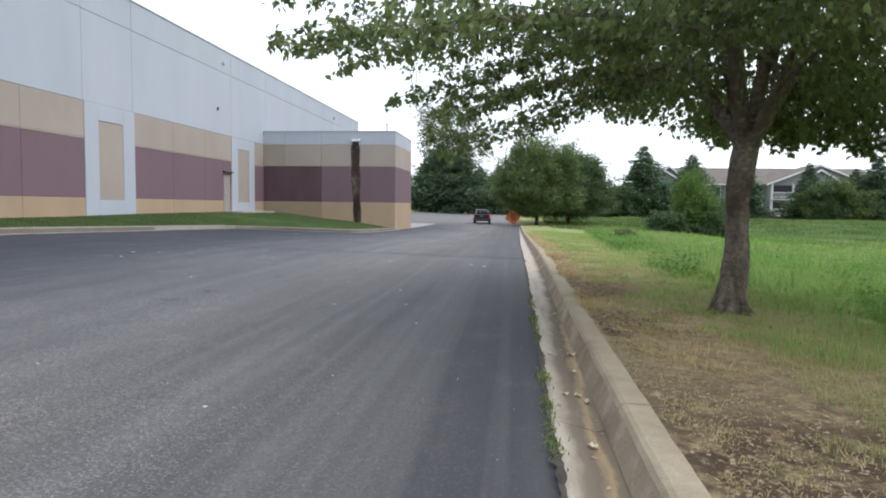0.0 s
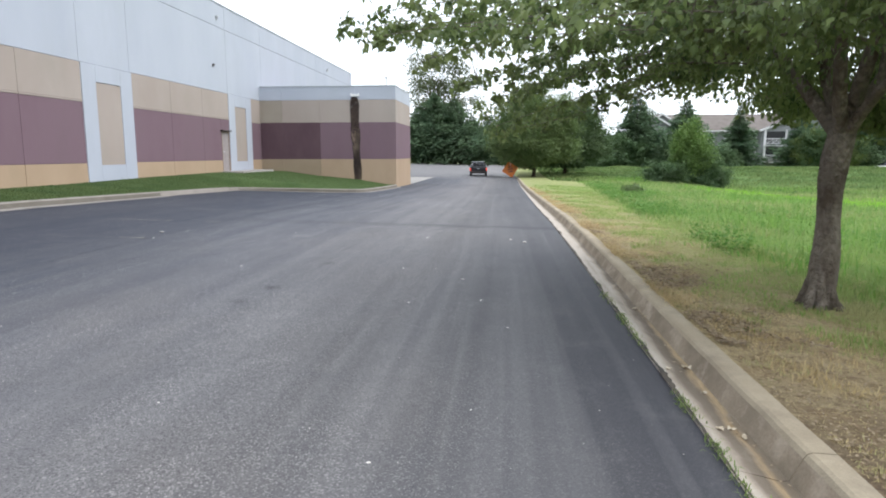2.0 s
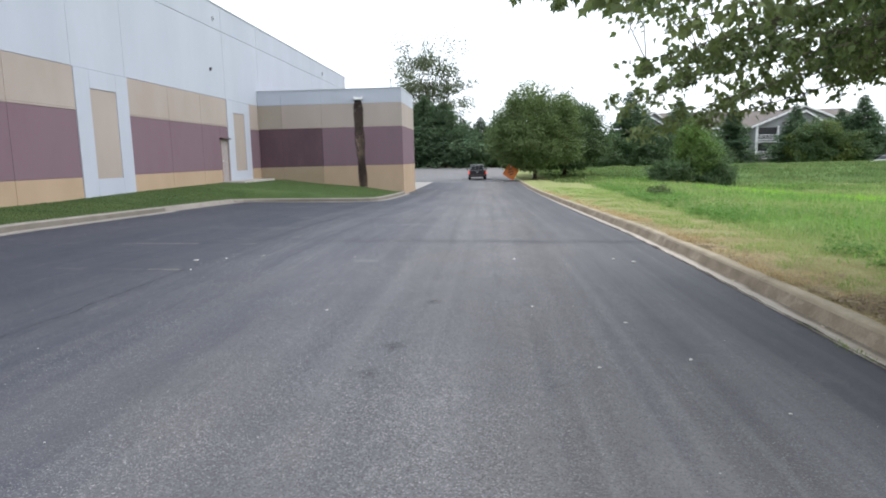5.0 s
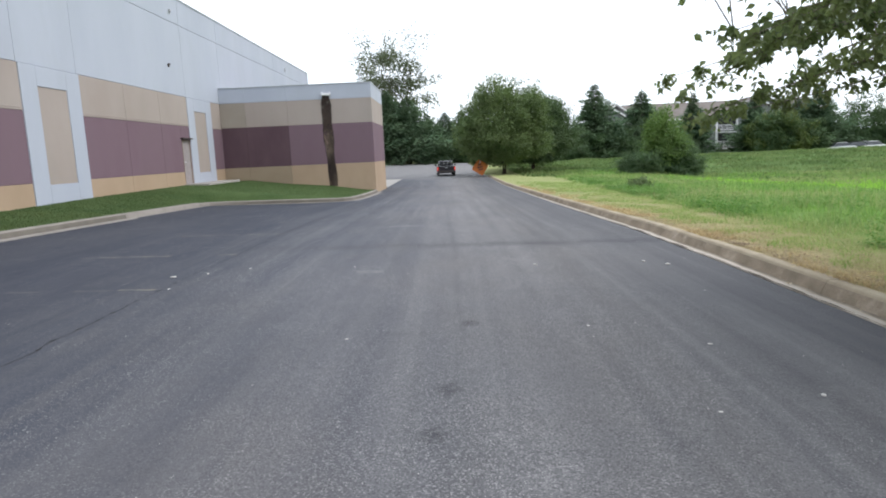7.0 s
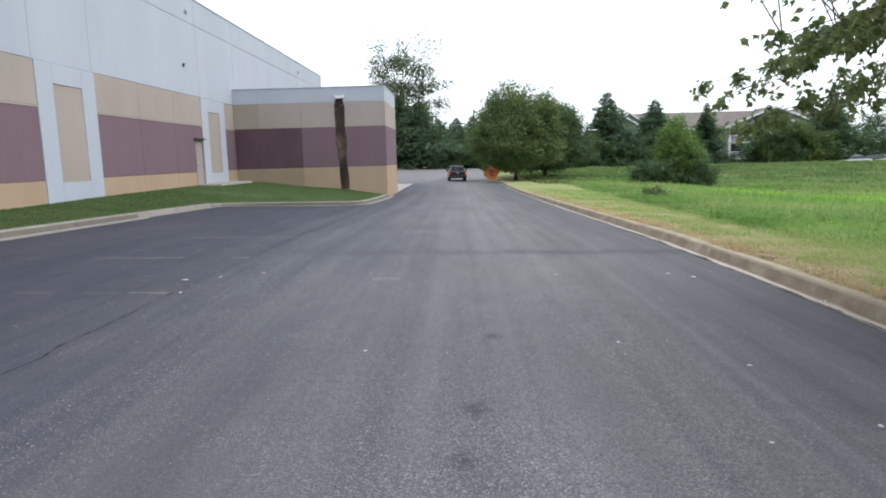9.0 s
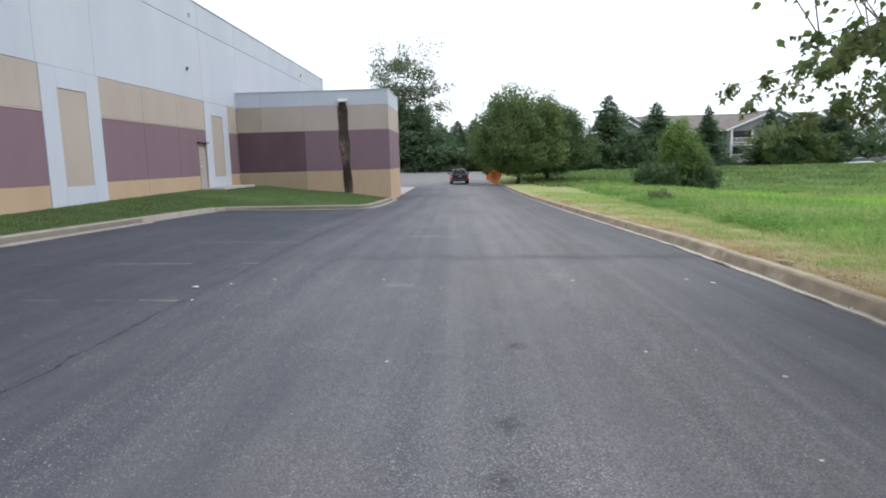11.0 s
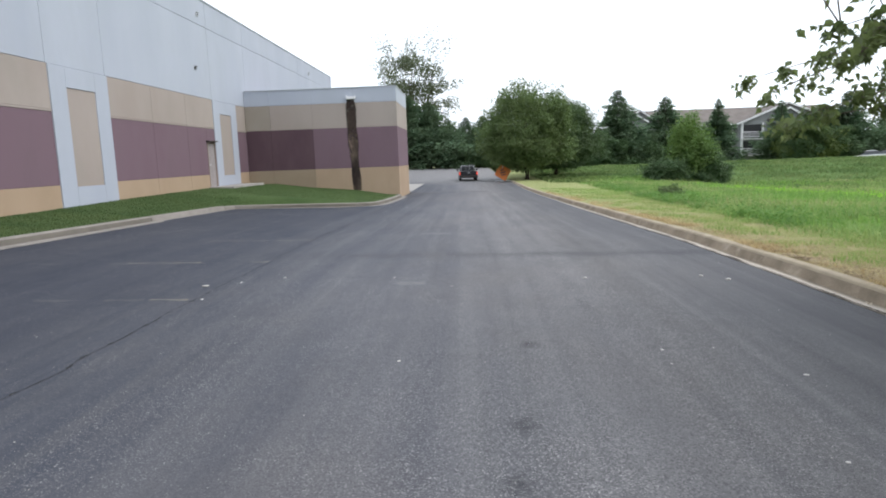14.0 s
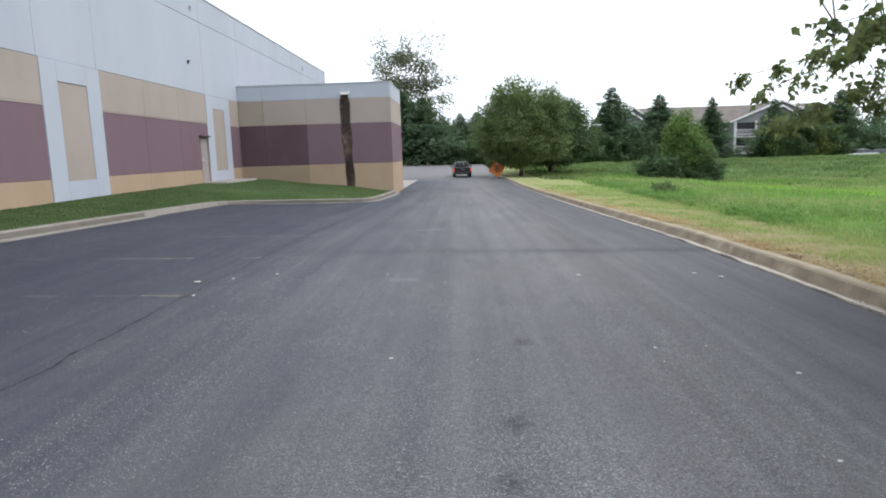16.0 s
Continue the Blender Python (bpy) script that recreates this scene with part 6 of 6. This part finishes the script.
def window(x, z, w, h, y0):
    fr = on_flats("window", join(box(x, x + 0.14, y0 - 0.08, y0 - 0.002, z, z + h, 0.01), box(x + w - 0.14, x + w, y0 - 0.08, y0 - 0.002, z, z + h, 0.01), box(x + 0.14, x + w - 0.14, y0 - 0.08, y0 - 0.002, z, z + 0.14, 0.01), box(x + 0.14, x + w - 0.14, y0 - 0.08, y0 - 0.002, z + h - 0.14, z + h, 0.01), box(x + 0.14, x + w - 0.14, y0 - 0.07, y0 - 0.002, z + h / 2 - 0.04, z + h / 2 + 0.04)), TRIM, "white window frame")
    p = part("pane", box(x + 0.14, x + w - 0.14, y0 - 0.03, y0 - 0.012, z + 0.14, z + h - 0.14), GLASS)
    p.parent = fr


gable(23.2, 28.6, 5.9, 8.0, 112.6)
gable(23.0, 26.6, 6.3, 7.4, 111.9)
gable(42.1, 57.6, 5.35, 8.35, 112.4)
gable(47.2, 52.4, 5.9, 7.5, 111.8)
for wx in (24.4, 26.8, 31.2, 33.9, 36.6, 38.6, 40.75):
    for wz in (0.9, 3.2):
        window(wx, wz, 1.1, 1.75, 114 if 29.5 < wx < 42 else 112.6)
for bz in (0.25, 2.95):
    # no recess is cut: a flat black sheet paints its shade behind the rails
    bal = on_flats("balcony", box(42.75, 45.8, 112.36, 112.41, bz + 0.1, bz + 2.15), BLACK, "white-railed balcony, its recess shade a flat black sheet")
    for a, b, c, d in ((42.4, 42.72, bz - 0.1, bz + 2.4), (45.83, 46.05, bz - 0.1, bz + 2.4)):
        pp = part("post", box(a, b, 112.0, 112.35, c, d, 0.01), TRIM)
        pp.parent = bal
    for rz in (bz + 0.15, bz + 0.95):
        pp = part("rail", box(42.73, 45.82, 112.1, 112.18, rz, rz + 0.09), TRIM)
        pp.parent = bal
    for i in range(14):
        pp = part("baluster", box(42.9 + i * 0.21, 42.95 + i * 0.21, 112.12, 112.16, bz + 0.241, bz + 0.949), TRIM)
        pp.parent = bal
    pp = part("floor_slab", box(42.3, 46.1, 111.7, 112.35, bz - 0.25, bz - 0.11), TRIM)
    pp.parent = bal


# ---- vehicles ----
TYRE = plain("tyre_rubber", (0.02, 0.02, 0.021), 0.85)
RIM = plain("alloy_rim", (0.45, 0.45, 0.46), 0.35, 0.9)
BLACKCAR = plain("black_car_paint", (0.008, 0.008, 0.011), 0.3, 0, 0.4)
WHITECAR = plain("white_car_paint", (0.75, 0.75, 0.76), 0.25)
REDLIGHT, _, rb = start("red_tail_light", 0.25)
rb.inputs["Base Color"].default_value = (0.45, 0.02, 0.015, 1)
rb.inputs["Emission Color"].default_value, rb.inputs["Emission Strength"].default_value = (1.0, 0.10, 0.05, 1), 0.6
CARGLASS = plain("car_glass", (0.035, 0.04, 0.045), 0.06, 0, 0.7)
CHROME = plain("chrome", (0.6, 0.6, 0.61), 0.2, 1.0)


def hull(profile, half, taper=0.06, bevel=0.05):
    """A car body from a side outline of (along, up), rounded and drawn in a little to the sides."""
    bm = bmesh.new()
    n = len(profile)
    rows = [[bm.verts.new((s * half * (1 - taper * max(0, z - 0.6)), y, z)) for y, z in profile] for s in (-1, 1)]
    bm.faces.new(rows[0])
    bm.faces.new(rows[1][::-1])
    for i in range(n):
        bm.faces.new((rows[0][(i + 1) % n], rows[0][i], rows[1][i], rows[1][(i + 1) % n]))
    bmesh.ops.recalc_face_normals(bm, faces=bm.faces)
    bmesh.ops.bevel(bm, geom=bm.edges[:], offset=bevel, segments=2, affect="EDGES", profile=0.6)
    return bm


def wheels(car, half, axles, r):
    for ay in axles:
        for s in (-1, 1):
            w = part("wheel", cylinder(r, 0.22, 24, pose(s * (half - 0.11), ay, r, 0, 90, 0), 0.03), TYRE, car, "black rubber tyre")
            part("rim", cylinder(r * 0.62, 0.225, 16, pose(s * (half - 0.105), ay, r, 0, 90, 0), 0.01), RIM, w)


def pickup(at, turn):
    car = empty("pickup_truck", "black compact pickup truck with chrome rear window frame", "car", at)
    part("body", hull([(-2.35, 0.28), (2.3, 0.28), (2.36, 0.55), (2.2, 0.86), (0.85, 0.92), (-2.38, 0.92), (-2.4, 0.5)], 0.86, 0.03), BLACKCAR, car)
    part("cab", hull([(-0.75, 0.90), (0.95, 0.90), (0.35, 1.42), (-0.55, 1.44)], 0.80, 0.22, 0.05), BLACKCAR, car)
    rear = part("rear_window", box(-0.56, 0.56, -0.80, -0.70, 1.0, 1.34, 0.02), CARGLASS, car, "dark rear window")
    part("window_frame", join(box(-0.62, 0.62, -0.83, -0.74, 1.36, 1.40, 0.01), box(-0.62, -0.57, -0.83, -0.74, 0.98, 1.36, 0.01), box(0.57, 0.62, -0.83, -0.74, 0.98, 1.36, 0.01), box(-0.2, -0.17, -0.83, -0.74, 0.98, 1.36, 0.005), box(0.17, 0.2, -0.83, -0.74, 0.98, 1.36, 0.005)), CHROME, rear, "chrome frame")
    for s in (-1, 1):
        part("side_window", box(s * 0.715 - 0.02, s * 0.715 + 0.02, -0.45, 0.45, 1.0, 1.30, 0.015), CARGLASS, car)
        part("tail_light", box(s * 0.80 - 0.055, s * 0.80 + 0.055, -2.43, -2.36, 0.56, 0.84, 0.015), REDLIGHT, car, "lit red tail light")
        part("wing_mirror", box(s * 0.95 - 0.08, s * 0.95 + 0.08, 0.55, 0.66, 0.92, 1.06, 0.025), BLACKCAR, car)
    part("tailgate", box(-0.72, 0.72, -2.425, -2.38, 0.54, 0.91, 0.012), BLACKCAR, car)
    part("rear_bumper", box(-0.80, 0.80, -2.52, -2.39, 0.36, 0.50, 0.03), DARKBROWN, car, "dark rear bumper")
    part("badge", box(-0.12, 0.12, -2.431, -2.424, 0.74, 0.79), METAL, car, "pale plain badge")
    wheels(car, 0.86, (-1.45, 1.45), 0.32)
    car.rotation_euler = (0, 0, radians(turn))
    return car


pickup((-3.05, 66.0, float(road_z(-3.05, 66.0))), 2)


def saloon(at, turn, paint, label):
    car = empty("parked_car", label, "car", at, "cars parked by the apartments")
    part("body", hull([(-2.2, 0.25), (2.2, 0.25), (2.25, 0.6), (1.2, 0.88), (-1.7, 0.95), (-2.25, 0.85)], 0.88, 0.04), paint, car)
    part("cabin", hull([(-1.7, 0.92), (1.15, 0.88), (0.4, 1.42), (-1.0, 1.45)], 0.80, 0.2, 0.06), CARGLASS, car, "dark glass cabin")
    part("roof", box(-0.60, 0.60, -0.95, 0.35, 1.43, 1.48, 0.02), paint, car)
    wheels(car, 0.88, (-1.35, 1.4), 0.33)
    car.rotation_euler = (0, 0, radians(turn))


for x, y, turn, paint, label in ((52.9, 95.5, 84, WHITECAR, "white parked car half hidden by the grassy bank"), (57.3, 95.5, 96, WHITECAR, "white parked car beside leafy trees"), (55.1, 95.7, 88, BLACKCAR, "black parked car between two white ones")):
    saloon((x, y, float(field_z(x, y))), turn, paint, label)

# ---- the orange sign at the end of the kerb ----
ORANGE = surface("orange_sign_sheet", (0.52, 0.15, 0.03), (0.60, 0.18, 0.04), 3, fine=30, grain=0.2, c3=(0.48, 0.12, 0.02), stain=3, rough=0.6, spec=0.3)
sx, sy = 0.12, 61.4
sz = float(road_z(sx, sy))
sign = empty("road_sign", "orange diamond warning sign on a low folding stand", "sign", (sx, sy, sz))
bm = cylinder(0.80, 0.012, 4, Matrix(), 0.0)
bmesh.ops.bevel(bm, geom=[e for e in bm.edges if abs(e.verts[0].co.z - e.verts[1].co.z) > 0.005], offset=0.09, segments=3, affect="EDGES", profile=0.5)
tilt = pose(0.0, 0, 0.80, 80, 0, 6)
bmesh.ops.transform(bm, matrix=tilt @ pose(0, 0, 0, 0, 0, 12), verts=bm.verts)
plate = part("sign_plate", bm, ORANGE, sign, "orange diamond plate")
for w, h in ((0.34, 0.24), (0.52, 0.02), (0.40, -0.20)):
    bar = box(-w / 2, w / 2, h - 0.055, h + 0.055, 0.007, 0.011)
    bmesh.ops.transform(bar, matrix=tilt @ pose(0, 0, 0, 0, 0, 12), verts=bar.verts)
    part("lettering", bar, BLACK, plate, "dark unreadable lettering")
part("brace", box(-0.025, 0.025, 0.06, 0.09, 0.08, 1.4, 0.006), METAL, sign)
for a in (25, 155, 205, 335):
    part("leg", join(box(0.0, 0.76, -0.02, 0.02, 0.06, 0.10, 0.005), box(0.72, 0.76, -0.02, 0.02, 0.0, 0.06, 0.004)), METAL, sign).matrix_basis = pose(0, 0.05, 0, 0, 0, a)
